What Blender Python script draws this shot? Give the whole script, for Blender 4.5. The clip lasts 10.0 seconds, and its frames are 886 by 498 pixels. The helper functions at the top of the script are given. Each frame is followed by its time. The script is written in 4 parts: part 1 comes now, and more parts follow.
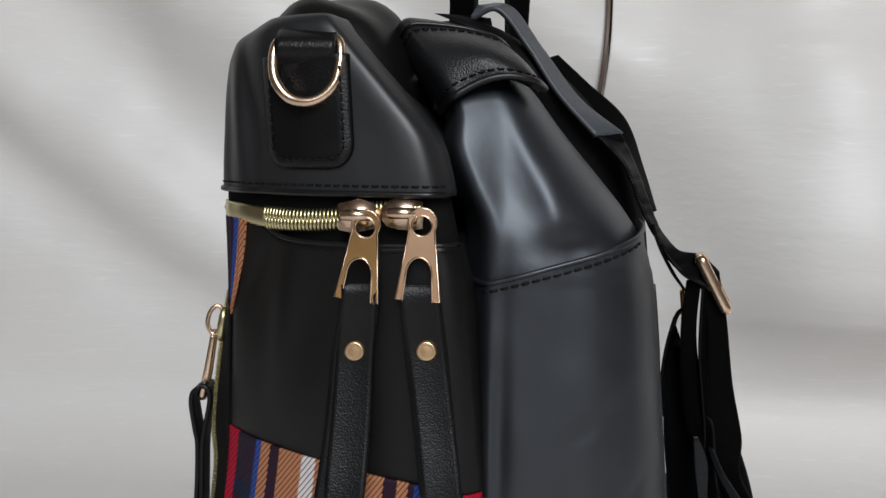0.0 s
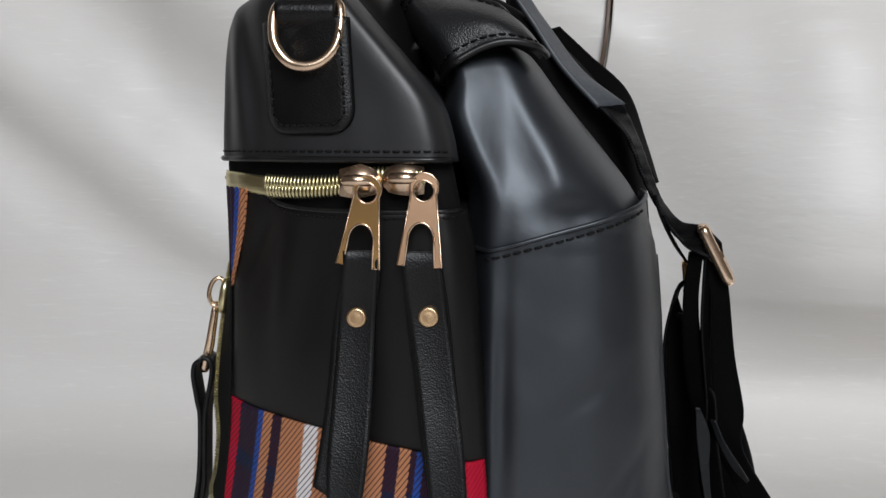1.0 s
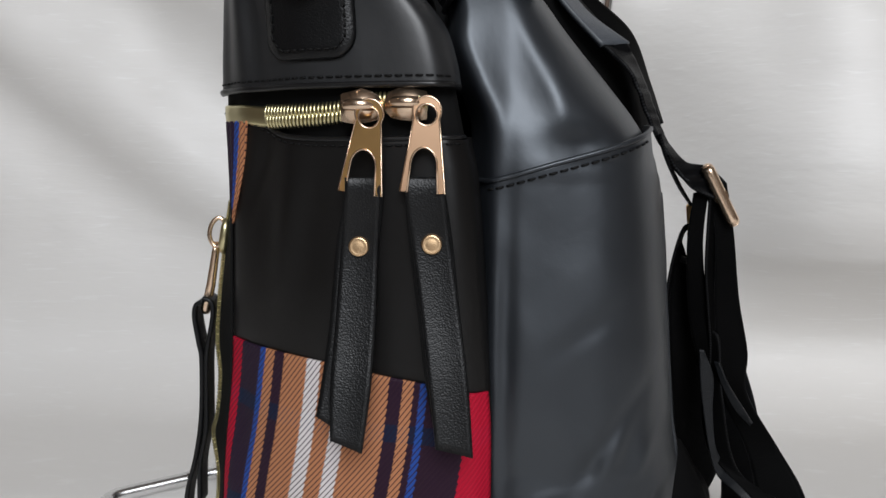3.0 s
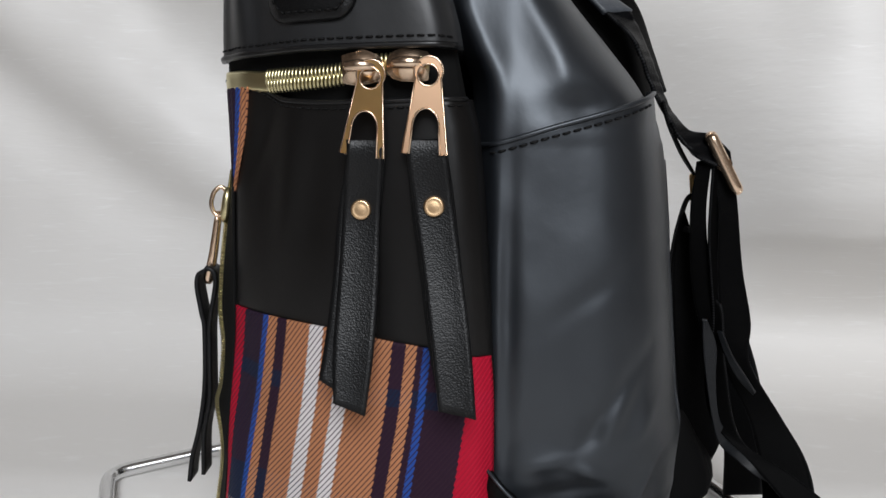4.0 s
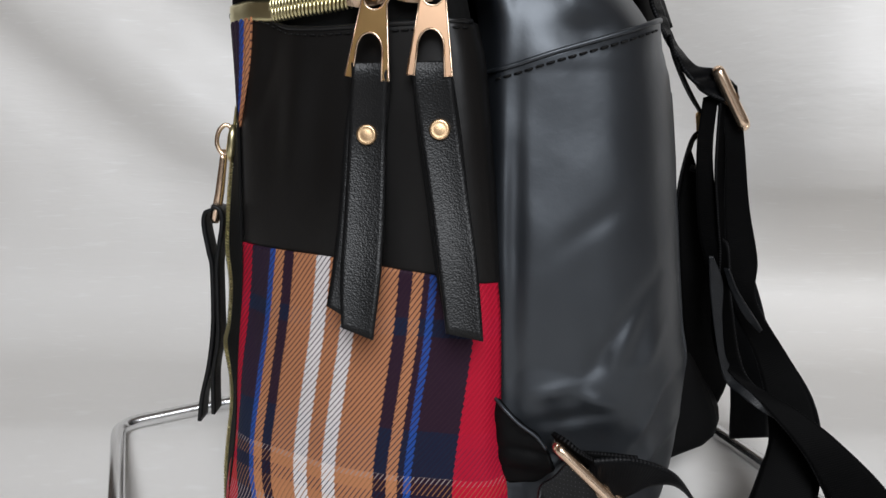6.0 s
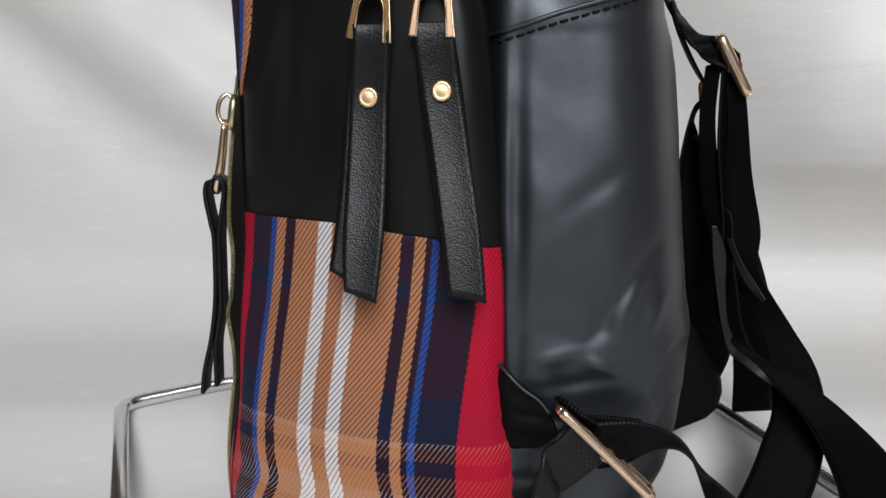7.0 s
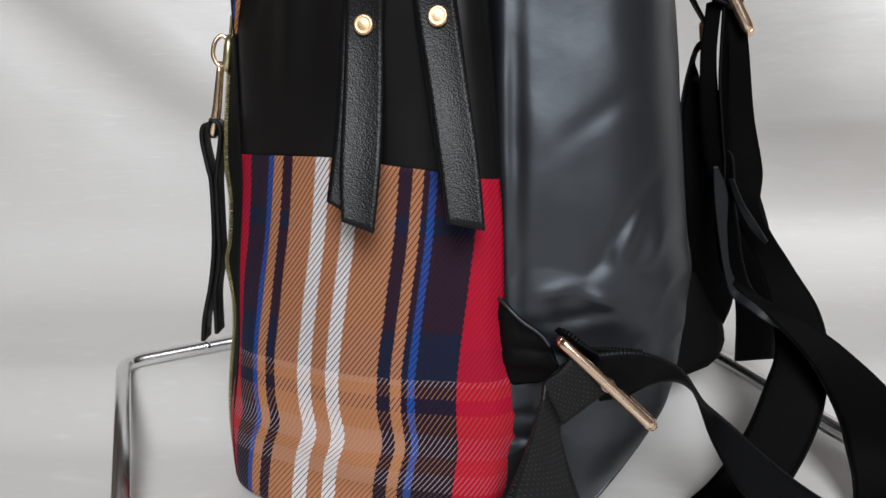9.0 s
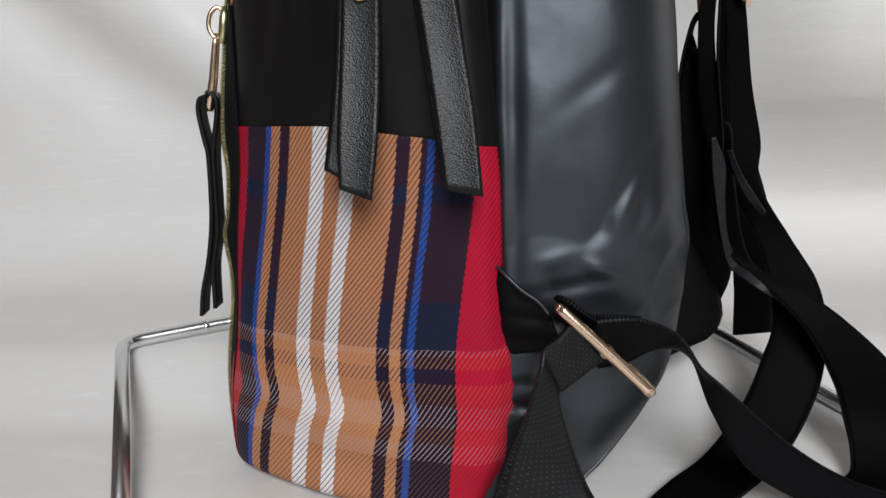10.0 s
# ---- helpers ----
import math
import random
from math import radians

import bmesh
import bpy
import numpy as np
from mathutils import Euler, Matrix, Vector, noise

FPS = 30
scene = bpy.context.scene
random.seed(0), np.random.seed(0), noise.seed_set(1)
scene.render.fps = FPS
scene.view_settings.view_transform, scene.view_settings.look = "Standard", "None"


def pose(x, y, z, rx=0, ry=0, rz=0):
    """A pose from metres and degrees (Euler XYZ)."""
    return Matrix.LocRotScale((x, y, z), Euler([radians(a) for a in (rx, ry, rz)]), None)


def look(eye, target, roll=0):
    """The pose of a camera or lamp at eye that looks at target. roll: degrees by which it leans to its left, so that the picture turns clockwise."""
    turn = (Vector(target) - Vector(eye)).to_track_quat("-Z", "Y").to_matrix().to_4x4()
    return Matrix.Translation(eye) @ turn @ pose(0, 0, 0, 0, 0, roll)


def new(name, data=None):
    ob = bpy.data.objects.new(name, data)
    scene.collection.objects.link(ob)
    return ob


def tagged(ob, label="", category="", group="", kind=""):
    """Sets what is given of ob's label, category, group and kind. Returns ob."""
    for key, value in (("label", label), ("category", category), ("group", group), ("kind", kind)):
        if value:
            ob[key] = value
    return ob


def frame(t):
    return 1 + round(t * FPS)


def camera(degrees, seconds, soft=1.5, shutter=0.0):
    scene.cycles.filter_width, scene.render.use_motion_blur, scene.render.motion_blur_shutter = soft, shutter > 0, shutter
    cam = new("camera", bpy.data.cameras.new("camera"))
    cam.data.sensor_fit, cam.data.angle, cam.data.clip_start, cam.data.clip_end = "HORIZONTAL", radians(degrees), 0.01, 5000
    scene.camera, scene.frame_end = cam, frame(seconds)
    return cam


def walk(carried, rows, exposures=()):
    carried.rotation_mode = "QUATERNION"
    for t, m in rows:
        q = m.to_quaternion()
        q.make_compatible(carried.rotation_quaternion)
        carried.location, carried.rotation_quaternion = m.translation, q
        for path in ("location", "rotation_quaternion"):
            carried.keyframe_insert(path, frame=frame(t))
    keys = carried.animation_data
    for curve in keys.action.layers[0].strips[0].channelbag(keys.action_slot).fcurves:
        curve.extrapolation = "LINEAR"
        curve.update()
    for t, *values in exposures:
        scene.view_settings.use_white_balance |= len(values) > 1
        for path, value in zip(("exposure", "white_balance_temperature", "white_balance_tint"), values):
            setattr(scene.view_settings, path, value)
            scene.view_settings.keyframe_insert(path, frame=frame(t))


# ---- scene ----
cam = camera(68.0, 10.0)
# seconds, eye in metres, then yaw, pitch and roll in degrees
PATH = [
    (0.0, 0.01110, 0.00445, 0.31448, 2.582, -7.590, 0.497),
    (0.5, 0.01068, 0.00427, 0.30947, 2.563, -7.992, 0.440),
    (1.0, 0.01051, 0.00404, 0.30421, 2.599, -8.352, 0.276),
    (1.5, 0.00988, 0.00382, 0.29825, 2.559, -8.632, 0.301),
    (2.0, 0.00961, 0.00319, 0.29250, 2.549, -8.941, 0.275),
    (2.5, 0.00922, 0.00351, 0.28642, 2.529, -9.234, 0.208),
    (4.0, 0.00921, 0.00203, 0.26882, 2.764, -10.274, -0.135),
    (4.5, 0.00908, 0.00061, 0.26266, 2.845, -10.577, -0.275),
    (5.0, 0.00878, -0.00095, 0.25675, 2.922, -10.914, -0.406),
    (5.5, 0.00887, -0.00200, 0.25096, 3.085, -11.273, -0.568),
    (7.0, 0.00771, -0.00477, 0.23189, 3.261, -11.976, -1.014),
    (7.5, 0.00788, -0.00601, 0.22579, 3.345, -12.191, -1.254),
    (8.0, 0.00836, -0.00657, 0.21953, 3.449, -12.390, -1.411),
    (8.5, 0.00867, -0.00699, 0.21360, 3.491, -12.648, -1.620),
    (9.0, 0.00927, -0.00764, 0.20783, 3.559, -12.900, -1.689),
    (9.5, 0.00904, -0.00853, 0.20376, 3.458, -13.410, -1.925),
    (10.0, 0.00900, -0.00960, 0.19839, 3.415, -13.676, -2.026),
]

# the phone's own slow brightening: seconds, stops
EXPOSURES = [(0.0, -0.17), (2.5, -0.07), (5.0, 0.0), (10.0, 0.07)]


def aim(yaw, pitch):
    a, b = radians(yaw), radians(pitch)
    return Vector((-math.sin(a) * math.cos(b), math.cos(a) * math.cos(b), math.sin(b)))


walk(cam, [(t, look((x, y, z), Vector((x, y, z)) + aim(yaw, pitch), roll)) for t, x, y, z, yaw, pitch, roll in PATH],
     exposures=EXPOSURES)

# ---- light ----
world = bpy.data.worlds.new("world")
scene.world = world
world.use_nodes = True
sky = world.node_tree.nodes.new("ShaderNodeTexSky")
sky.sky_type, sky.sun_disc = "NISHITA", False
sky.sun_elevation, sky.sun_rotation = radians(35), radians(200)
world.node_tree.links.new(sky.outputs[0], world.node_tree.nodes["Background"].inputs[0])
world.node_tree.nodes["Background"].inputs[1].default_value = 0.1


def window_light(name, place, target, wide, high, power, colour):
    lamp = bpy.data.lights.new(name, "AREA")
    lamp.shape, lamp.size, lamp.size_y, lamp.energy, lamp.color = "RECTANGLE", wide, high, power, colour
    ob = new(name, lamp)
    ob.matrix_world = look(place, target)
    return ob


window_light("window_light", (0.30, -1.80, 1.66), (0.08, 0.3, 0.25), 1.05, 1.4, 60, (0.948, 0.968, 1.0))


# ---- materials ----
def nodes_of(name):
    m = bpy.data.materials.new(name)
    m.use_nodes = True
    return m, m.node_tree.nodes, m.node_tree.links, m.node_tree.nodes["Principled BSDF"]


def math_node(ns, ln, op, a, b=None, c=None):
    n = ns.new("ShaderNodeMath")
    n.operation = op
    for i, v in enumerate((a, b, c)):
        if v is None:
            continue
        if isinstance(v, (int, float)):
            n.inputs[i].default_value = v
        else:
            ln.new(v, n.inputs[i])
    return n.outputs[0]


def mixed(ns, ln, fac, a, b, mode="MIX"):
    n = ns.new("ShaderNodeMix")
    n.data_type, n.blend_type = "RGBA", mode
    for i, v in ((0, fac), (6, a), (7, b)):
        if isinstance(v, (int, float)):
            n.inputs[i].default_value = v
        elif isinstance(v, tuple):
            n.inputs[i].default_value = (*v, 1)
        else:
            ln.new(v, n.inputs[i])
    return n.outputs[2]


def noise_node(ns, ln, scale, detail=3, vec=None, stretch=None):
    n = ns.new("ShaderNodeTexNoise")
    n.inputs["Scale"].default_value, n.inputs["Detail"].default_value = scale, detail
    if vec is None:
        vec = ns.new("ShaderNodeTexCoord").outputs["Object"]
    if stretch:
        mp = ns.new("ShaderNodeMapping")
        mp.inputs["Scale"].default_value = stretch
        ln.new(vec, mp.inputs[0])
        vec = mp.outputs[0]
    ln.new(vec, n.inputs["Vector"])
    return n.outputs[0]


def bump(ns, ln, bs, height, strength, distance, prior=None):
    n = ns.new("ShaderNodeBump")
    n.inputs["Strength"].default_value, n.inputs["Distance"].default_value = strength, distance
    ln.new(height, n.inputs["Height"])
    if prior is not None:
        ln.new(prior, n.inputs["Normal"])
    ln.new(n.outputs[0], bs.inputs["Normal"])
    return n.outputs[0]


def soft_fabric(name, base, rough, grain=900.0, strength=0.06, sheen=0.0, gloss=0.5, tint=(1, 1, 1)):
    """Coated nylon: smooth, a little uneven in gloss, with a very fine weave."""
    m, ns, ln, bs = nodes_of(name)
    big = noise_node(ns, ln, 22, 4)
    ln.new(mixed(ns, ln, big, tuple(0.8 * c for c in base), tuple(1.2 * c for c in base)), bs.inputs["Base Color"])
    ln.new(math_node(ns, ln, "MULTIPLY_ADD", big, 0.16, rough - 0.08), bs.inputs["Roughness"])
    bs.inputs["Sheen Weight"].default_value = sheen
    bs.inputs["Specular Tint"].default_value = (*tint, 1)
    bs.inputs["Specular IOR Level"].default_value = gloss
    one = bump(ns, ln, bs, noise_node(ns, ln, 60, 3), 0.12, 0.002)
    bump(ns, ln, bs, noise_node(ns, ln, grain, 2), strength, 0.0004, one)
    return m


def grained_leather(name, base, rough, scale=1500.0, strength=0.5):
    m, ns, ln, bs = nodes_of(name)
    co = ns.new("ShaderNodeTexCoord").outputs["Object"]
    big = noise_node(ns, ln, 40, 4, co)
    ln.new(mixed(ns, ln, big, tuple(0.7 * c for c in base), tuple(1.35 * c for c in base)), bs.inputs["Base Color"])
    ln.new(math_node(ns, ln, "MULTIPLY_ADD", big, 0.2, rough - 0.1), bs.inputs["Roughness"])
    bs.inputs["Specular IOR Level"].default_value = 0.36
    v = ns.new("ShaderNodeTexVoronoi")
    v.feature = "SMOOTH_F1"
    v.inputs["Scale"].default_value = scale
    ln.new(co, v.inputs["Vector"])
    d = math_node(ns, ln, "SUBTRACT", 0.6, v.outputs["Distance"])
    one = bump(ns, ln, bs, noise_node(ns, ln, 300, 3, co), 0.16, 0.0006)
    bump(ns, ln, bs, d, strength, 0.0008, one)
    return m


def plated(name, base, rough):
    m, ns, ln, bs = nodes_of(name)
    bs.inputs["Metallic"].default_value = 1.0
    n = noise_node(ns, ln, 120, 4)
    ln.new(mixed(ns, ln, n, tuple(0.88 * c for c in base), base), bs.inputs["Base Color"])
    ln.new(math_node(ns, ln, "MULTIPLY_ADD", n, 0.06, rough - 0.03), bs.inputs["Roughness"])
    bump(ns, ln, bs, noise_node(ns, ln, 900, 2), 0.04, 0.0003)
    return m


def webbing_material(name, base, rough, gloss=0.08, flecks=0.0):
    """Ribbed tape; the ribs run across it, by the u of its own layout in metres."""
    m, ns, ln, bs = nodes_of(name)
    uv = ns.new("ShaderNodeUVMap").outputs[0]
    sp = ns.new("ShaderNodeSeparateXYZ")
    ln.new(uv, sp.inputs[0])
    u, v = sp.outputs[0], sp.outputs[1]
    rib = math_node(ns, ln, "SINE", math_node(ns, ln, "MULTIPLY", u, 6.283 / 0.0012))
    cross = math_node(ns, ln, "SINE", math_node(ns, ln, "MULTIPLY", v, 6.283 / 0.0012))
    h = math_node(ns, ln, "MULTIPLY_ADD", math_node(ns, ln, "MULTIPLY", rib, cross), 0.6, rib)
    n = noise_node(ns, ln, 260, 3)
    c = mixed(ns, ln, n, tuple(0.7 * c for c in base), tuple(1.5 * c for c in base))
    dots = math_node(ns, ln, "MULTIPLY", math_node(ns, ln, "SINE", math_node(ns, ln, "MULTIPLY", u, 6.283 / 0.0024)), math_node(ns, ln, "SINE", math_node(ns, ln, "MULTIPLY", v, 6.283 / 0.0036)))
    dots = math_node(ns, ln, "MULTIPLY", math_node(ns, ln, "GREATER_THAN", dots, 0.86), flecks)
    c = mixed(ns, ln, math_node(ns, ln, "MULTIPLY", dots, n), c, (0.16, 0.165, 0.17))
    # worn thread ends along both selvedges
    rim = math_node(ns, ln, "GREATER_THAN", math_node(ns, ln, "ABSOLUTE", math_node(ns, ln, "SUBTRACT", v, 0.0125)), 0.0117)
    ends = math_node(ns, ln, "GREATER_THAN", math_node(ns, ln, "SINE", math_node(ns, ln, "MULTIPLY", u, 6.283 / 0.0015)), 0.2)
    ln.new(mixed(ns, ln, math_node(ns, ln, "MULTIPLY", math_node(ns, ln, "MULTIPLY", rim, ends), n), c, (0.035, 0.035, 0.037)), bs.inputs["Base Color"])
    bs.inputs["Roughness"].default_value = rough
    bs.inputs["Specular IOR Level"].default_value = gloss
    bump(ns, ln, bs, h, 0.13, 0.0004)
    return m


NYLON = soft_fabric("black_coated_nylon", (0.0085, 0.0100, 0.0125), 0.43, gloss=0.95, tint=(0.85, 0.92, 1.0))
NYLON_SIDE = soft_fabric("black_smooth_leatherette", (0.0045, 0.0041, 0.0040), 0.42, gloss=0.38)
LEATHER = grained_leather("black_grained_leather", (0.0030, 0.0033, 0.0038), 0.42, 1500, 0.22)
LEATHER_PAD = grained_leather("black_padded_leather", (0.013, 0.0138, 0.015), 0.36, 1500, 0.26)
# base raised to paint in the light that the back-leaning cap reflects
NYLON_CAP_LIT = soft_fabric("lit_cap_leatherette", (0.0095, 0.0105, 0.012), 0.47, gloss=0.75)
BACK = soft_fabric("black_back_padding", (0.0028, 0.0028, 0.003), 0.6, gloss=0.12)
EDGE = soft_fabric("black_rolled_edge", (0.006, 0.006, 0.0065), 0.38)
THREAD = soft_fabric("black_thread", (0.002, 0.002, 0.002), 0.7, gloss=0.3)
LINING = soft_fabric("black_zip_tape", (0.003, 0.003, 0.003), 0.85, gloss=0.2)
WEB = webbing_material("black_webbing", (0.0012, 0.0012, 0.0013), 0.6, 0.05)
WEB_SHINY = webbing_material("black_satin_webbing", (0.0018, 0.002, 0.0025), 0.42, 0.09)
# paler copy of the black webbing, for edges that catch light
WEB_EDGE_LIT = webbing_material("lit_edge_webbing", (0.007, 0.008, 0.0095), 0.38, 0.3)
WEB_FLECKED = webbing_material("black_flecked_webbing", (0.003, 0.0032, 0.0036), 0.40, 0.3, 0.45)
# black webbing turned grey: the upper strap's lit sheen put into its colour
WEB_LIT = webbing_material("lit_satin_webbing", (0.055, 0.062, 0.072), 0.40, 0.5)
GOLD = plated("rose_gold_metal", (0.98, 0.74, 0.54), 0.26)
GOLD_BRUSHED = plated("brushed_rose_gold", (0.86, 0.56, 0.36), 0.42)
GOLD_RIVET = plated("satin_gold_rivet", (0.90, 0.62, 0.36), 0.36)
GOLD_DEEP = plated("gold_metal", (0.92, 0.58, 0.24), 0.30)
BRASS = plated("pale_brass", (0.80, 0.72, 0.42), 0.32)
CHROME = plated("chrome", (0.78, 0.78, 0.78), 0.24)


def cloth_material():
    m, ns, ln, bs = nodes_of("white_satin_cloth")
    co = ns.new("ShaderNodeTexCoord").outputs["Object"]
    big = noise_node(ns, ln, 3.0, 3, co)
    # slub threads; their satin glints are painted too, as whiter streaks
    slub = ns.new("ShaderNodeMapRange")
    ln.new(noise_node(ns, ln, 1.0, 2, co, (32, 80, 330)), slub.inputs[0])
    slub.inputs[1].default_value, slub.inputs[2].default_value = 0.60, 0.86
    # darker tone carries the warm tint of shaded cloth
    c = mixed(ns, ln, big, (0.71, 0.685, 0.655), (0.78, 0.77, 0.75))
    ln.new(mixed(ns, ln, math_node(ns, ln, "MULTIPLY", slub.outputs[0], 0.4), c, (0.90, 0.90, 0.89)), bs.inputs["Base Color"])
    ln.new(math_node(ns, ln, "MULTIPLY_ADD", slub.outputs[0], -0.2, 0.46), bs.inputs["Roughness"])
    one = bump(ns, ln, bs, slub.outputs[0], 0.10, 0.001)
    two = bump(ns, ln, bs, noise_node(ns, ln, 1.0, 3, co, (16, 30, 60)), 0.22, 0.005, one)
    bump(ns, ln, bs, noise_node(ns, ln, 1500, 2, co), 0.05, 0.0004, two)
    return m


CLOTH = cloth_material()


def plaid_material():
    """Twill plaid: warp stripes by u and weft bands by v, both in metres of the cloth."""
    m, ns, ln, bs = nodes_of("plaid_twill")
    uv = ns.new("ShaderNodeUVMap").outputs[0]
    sp = ns.new("ShaderNodeSeparateXYZ")
    ln.new(uv, sp.inputs[0])
    u, v = sp.outputs[0], sp.outputs[1]
    wob = noise_node(ns, ln, 120, 2, uv)
    diag = math_node(ns, ln, "MULTIPLY_ADD", v, -0.62, u)
    saw = math_node(ns, ln, "FRACT", math_node(ns, ln, "MULTIPLY", diag, 1 / 0.00225))
    ridge = math_node(ns, ln, "ABSOLUTE", math_node(ns, ln, "SUBTRACT", saw, 0.5))
    step = math_node(ns, ln, "MULTIPLY", math_node(ns, ln, "SUBTRACT", ridge, 0.25), 0.0013)
    us = math_node(ns, ln, "ADD", math_node(ns, ln, "ADD", u, step), math_node(ns, ln, "MULTIPLY", wob, 0.0006))

    RED, NAVY, PLUM, BLUE, TAN, WHITE = (0.50, 0.006, 0.030), (0.013, 0.013, 0.034), (0.018, 0.007, 0.020), (0.022, 0.075, 0.33), (0.50, 0.215, 0.102), (0.78, 0.73, 0.73)
    stripes = [(0, RED), (9.5, NAVY), (21.5, BLUE), (24.8, TAN), (30.3, PLUM), (36, TAN), (48.5, WHITE), (55.5, TAN), (63, WHITE), (69.5, TAN), (88, PLUM), (94, TAN), (98.5, PLUM), (101.5, BLUE), (104.8, PLUM), (123, RED)]
    ramp = ns.new("ShaderNodeValToRGB")
    ramp.color_ramp.interpolation = "CONSTANT"
    els = ramp.color_ramp.elements
    while len(els) < len(stripes):
        els.new(0.5)
    for e, (at, c) in zip(els, stripes):
        e.position = at / 140
    for e, (at, c) in zip(els, stripes):
        e.color = (*c, 1)
    ln.new(math_node(ns, ln, "MULTIPLY", us, 1 / 0.140), ramp.inputs[0])
    # the weft's own colour by height, seen in the valleys of the twill
    SHADE, DARK, DEEP, SAND, PALE = (0.10, 0.065, 0.055), (0.030, 0.013, 0.024), (0.008, 0.018, 0.046), (0.30, 0.15, 0.075), (0.36, 0.29, 0.27)
    rows = [(0, SHADE), (29, PALE), (38, SAND), (46, PALE), (57, SAND), (68, DEEP), (75, SAND), (81, PALE), (84, DEEP), (107, DARK), (151, DEEP), (159, DARK)]
    band = ns.new("ShaderNodeValToRGB")
    band.color_ramp.interpolation = "CONSTANT"
    be = band.color_ramp.elements
    while len(be) < len(rows):
        be.new(0.5)
    for e, (at, c) in zip(be, rows):
        e.position = at / 190
    for e, (at, c) in zip(be, rows):
        e.color = (*c, 1)
    ln.new(math_node(ns, ln, "MULTIPLY", math_node(ns, ln, "MULTIPLY_ADD", wob, 0.001, v), 1 / 0.190), band.inputs[0])
    cover = ns.new("ShaderNodeMapRange")
    cover.interpolation_type = "SMOOTHSTEP"
    ln.new(ridge, cover.inputs[0])
    for i, val in ((1, 0.33), (2, 0.43), (3, 0.0), (4, 0.9)):
        cover.inputs[i].default_value = val
    isred = math_node(ns, ln, "MULTIPLY", math_node(ns, ln, "GREATER_THAN", us, 0.1225), math_node(ns, ln, "MULTIPLY_ADD", math_node(ns, ln, "GREATER_THAN", v, 0.1), 0.35, 0.65))
    fac = math_node(ns, ln, "MULTIPLY", cover.outputs[0], math_node(ns, ln, "MULTIPLY_ADD", isred, -0.75, 1.0))
    grey = ns.new("ShaderNodeRGBToBW")
    ln.new(ramp.outputs[0], grey.inputs[0])
    upper = math_node(ns, ln, "GREATER_THAN", v, 0.084)
    deep = math_node(ns, ln, "MULTIPLY", math_node(ns, ln, "MULTIPLY", math_node(ns, ln, "LESS_THAN", grey.outputs[0], 0.06), upper), 0.5)
    warp = mixed(ns, ln, deep, ramp.outputs[0], band.outputs[0])
    warp = mixed(ns, ln, math_node(ns, ln, "MULTIPLY", upper, 0.1), warp, band.outputs[0])
    c = mixed(ns, ln, fac, warp, band.outputs[0])
    fine = noise_node(ns, ln, 1600, 2, uv)
    c = mixed(ns, ln, 0.35, c, mixed(ns, ln, fine, (0.55, 0.55, 0.55), (1.35, 1.35, 1.35)), "MULTIPLY")
    ln.new(c, bs.inputs["Base Color"])
    bs.inputs["Roughness"].default_value = 0.62
    bs.inputs["Specular IOR Level"].default_value = 0.14
    one = bump(ns, ln, bs, math_node(ns, ln, "SUBTRACT", 0.5, ridge), 0.5, 0.0007)
    bump(ns, ln, bs, fine, 0.15, 0.0003, one)
    return m


PLAID = plaid_material()


def painted(name, base, rough=0.7):
    m, ns, ln, bs = nodes_of(name)
    n = noise_node(ns, ln, 3, 5)
    ln.new(mixed(ns, ln, n, tuple(0.92 * c for c in base), base), bs.inputs["Base Color"])
    bs.inputs["Roughness"].default_value = rough
    bump(ns, ln, bs, noise_node(ns, ln, 160, 3), 0.1, 0.002)
    return m


# dark paint for the unseen room, so the black bag reflects little
WALL = painted("wall_paint", (0.155, 0.122, 0.10))
WOOD = painted("brown_wood", (0.12, 0.078, 0.055), 0.5)


# ---- helpers for shapes; lengths in millimetres until linked ----
def part(name, bm, material, parent=None, label="", smooth=True):
    for v in bm.verts:
        v.co *= 0.001
    bmesh.ops.recalc_face_normals(bm, faces=bm.faces)
    me = bpy.data.meshes.new(name)
    bm.to_mesh(me)
    bm.free()
    me.materials.append(material)
    me.polygons.foreach_set("use_smooth", [smooth] * len(me.polygons))
    ob = new(name, me)
    if parent is not None:
        ob.parent = parent
    if label:
        ob["label"] = label
    return ob


def hermite(z, zs, xs):
    """Smooth curve through (zs, xs), zs rising."""
    if z <= zs[0]:
        return xs[0]
    if z >= zs[-1]:
        return xs[-1]
    i = next(k for k in range(len(zs) - 1) if zs[k + 1] >= z)

    def slope(k):
        if k in (0, len(zs) - 1):
            j = 0 if k == 0 else len(zs) - 2
            return (xs[j + 1] - xs[j]) / (zs[j + 1] - zs[j])
        return (xs[k + 1] - xs[k - 1]) / (zs[k + 1] - zs[k - 1])
    h = zs[i + 1] - zs[i]
    t = (z - zs[i]) / h
    return ((1 + 2 * t) * (1 - t) ** 2 * xs[i] + t * (1 - t) ** 2 * h * slope(i) + t * t * (3 - 2 * t) * xs[i + 1] + t * t * (t - 1) * h * slope(i + 1))


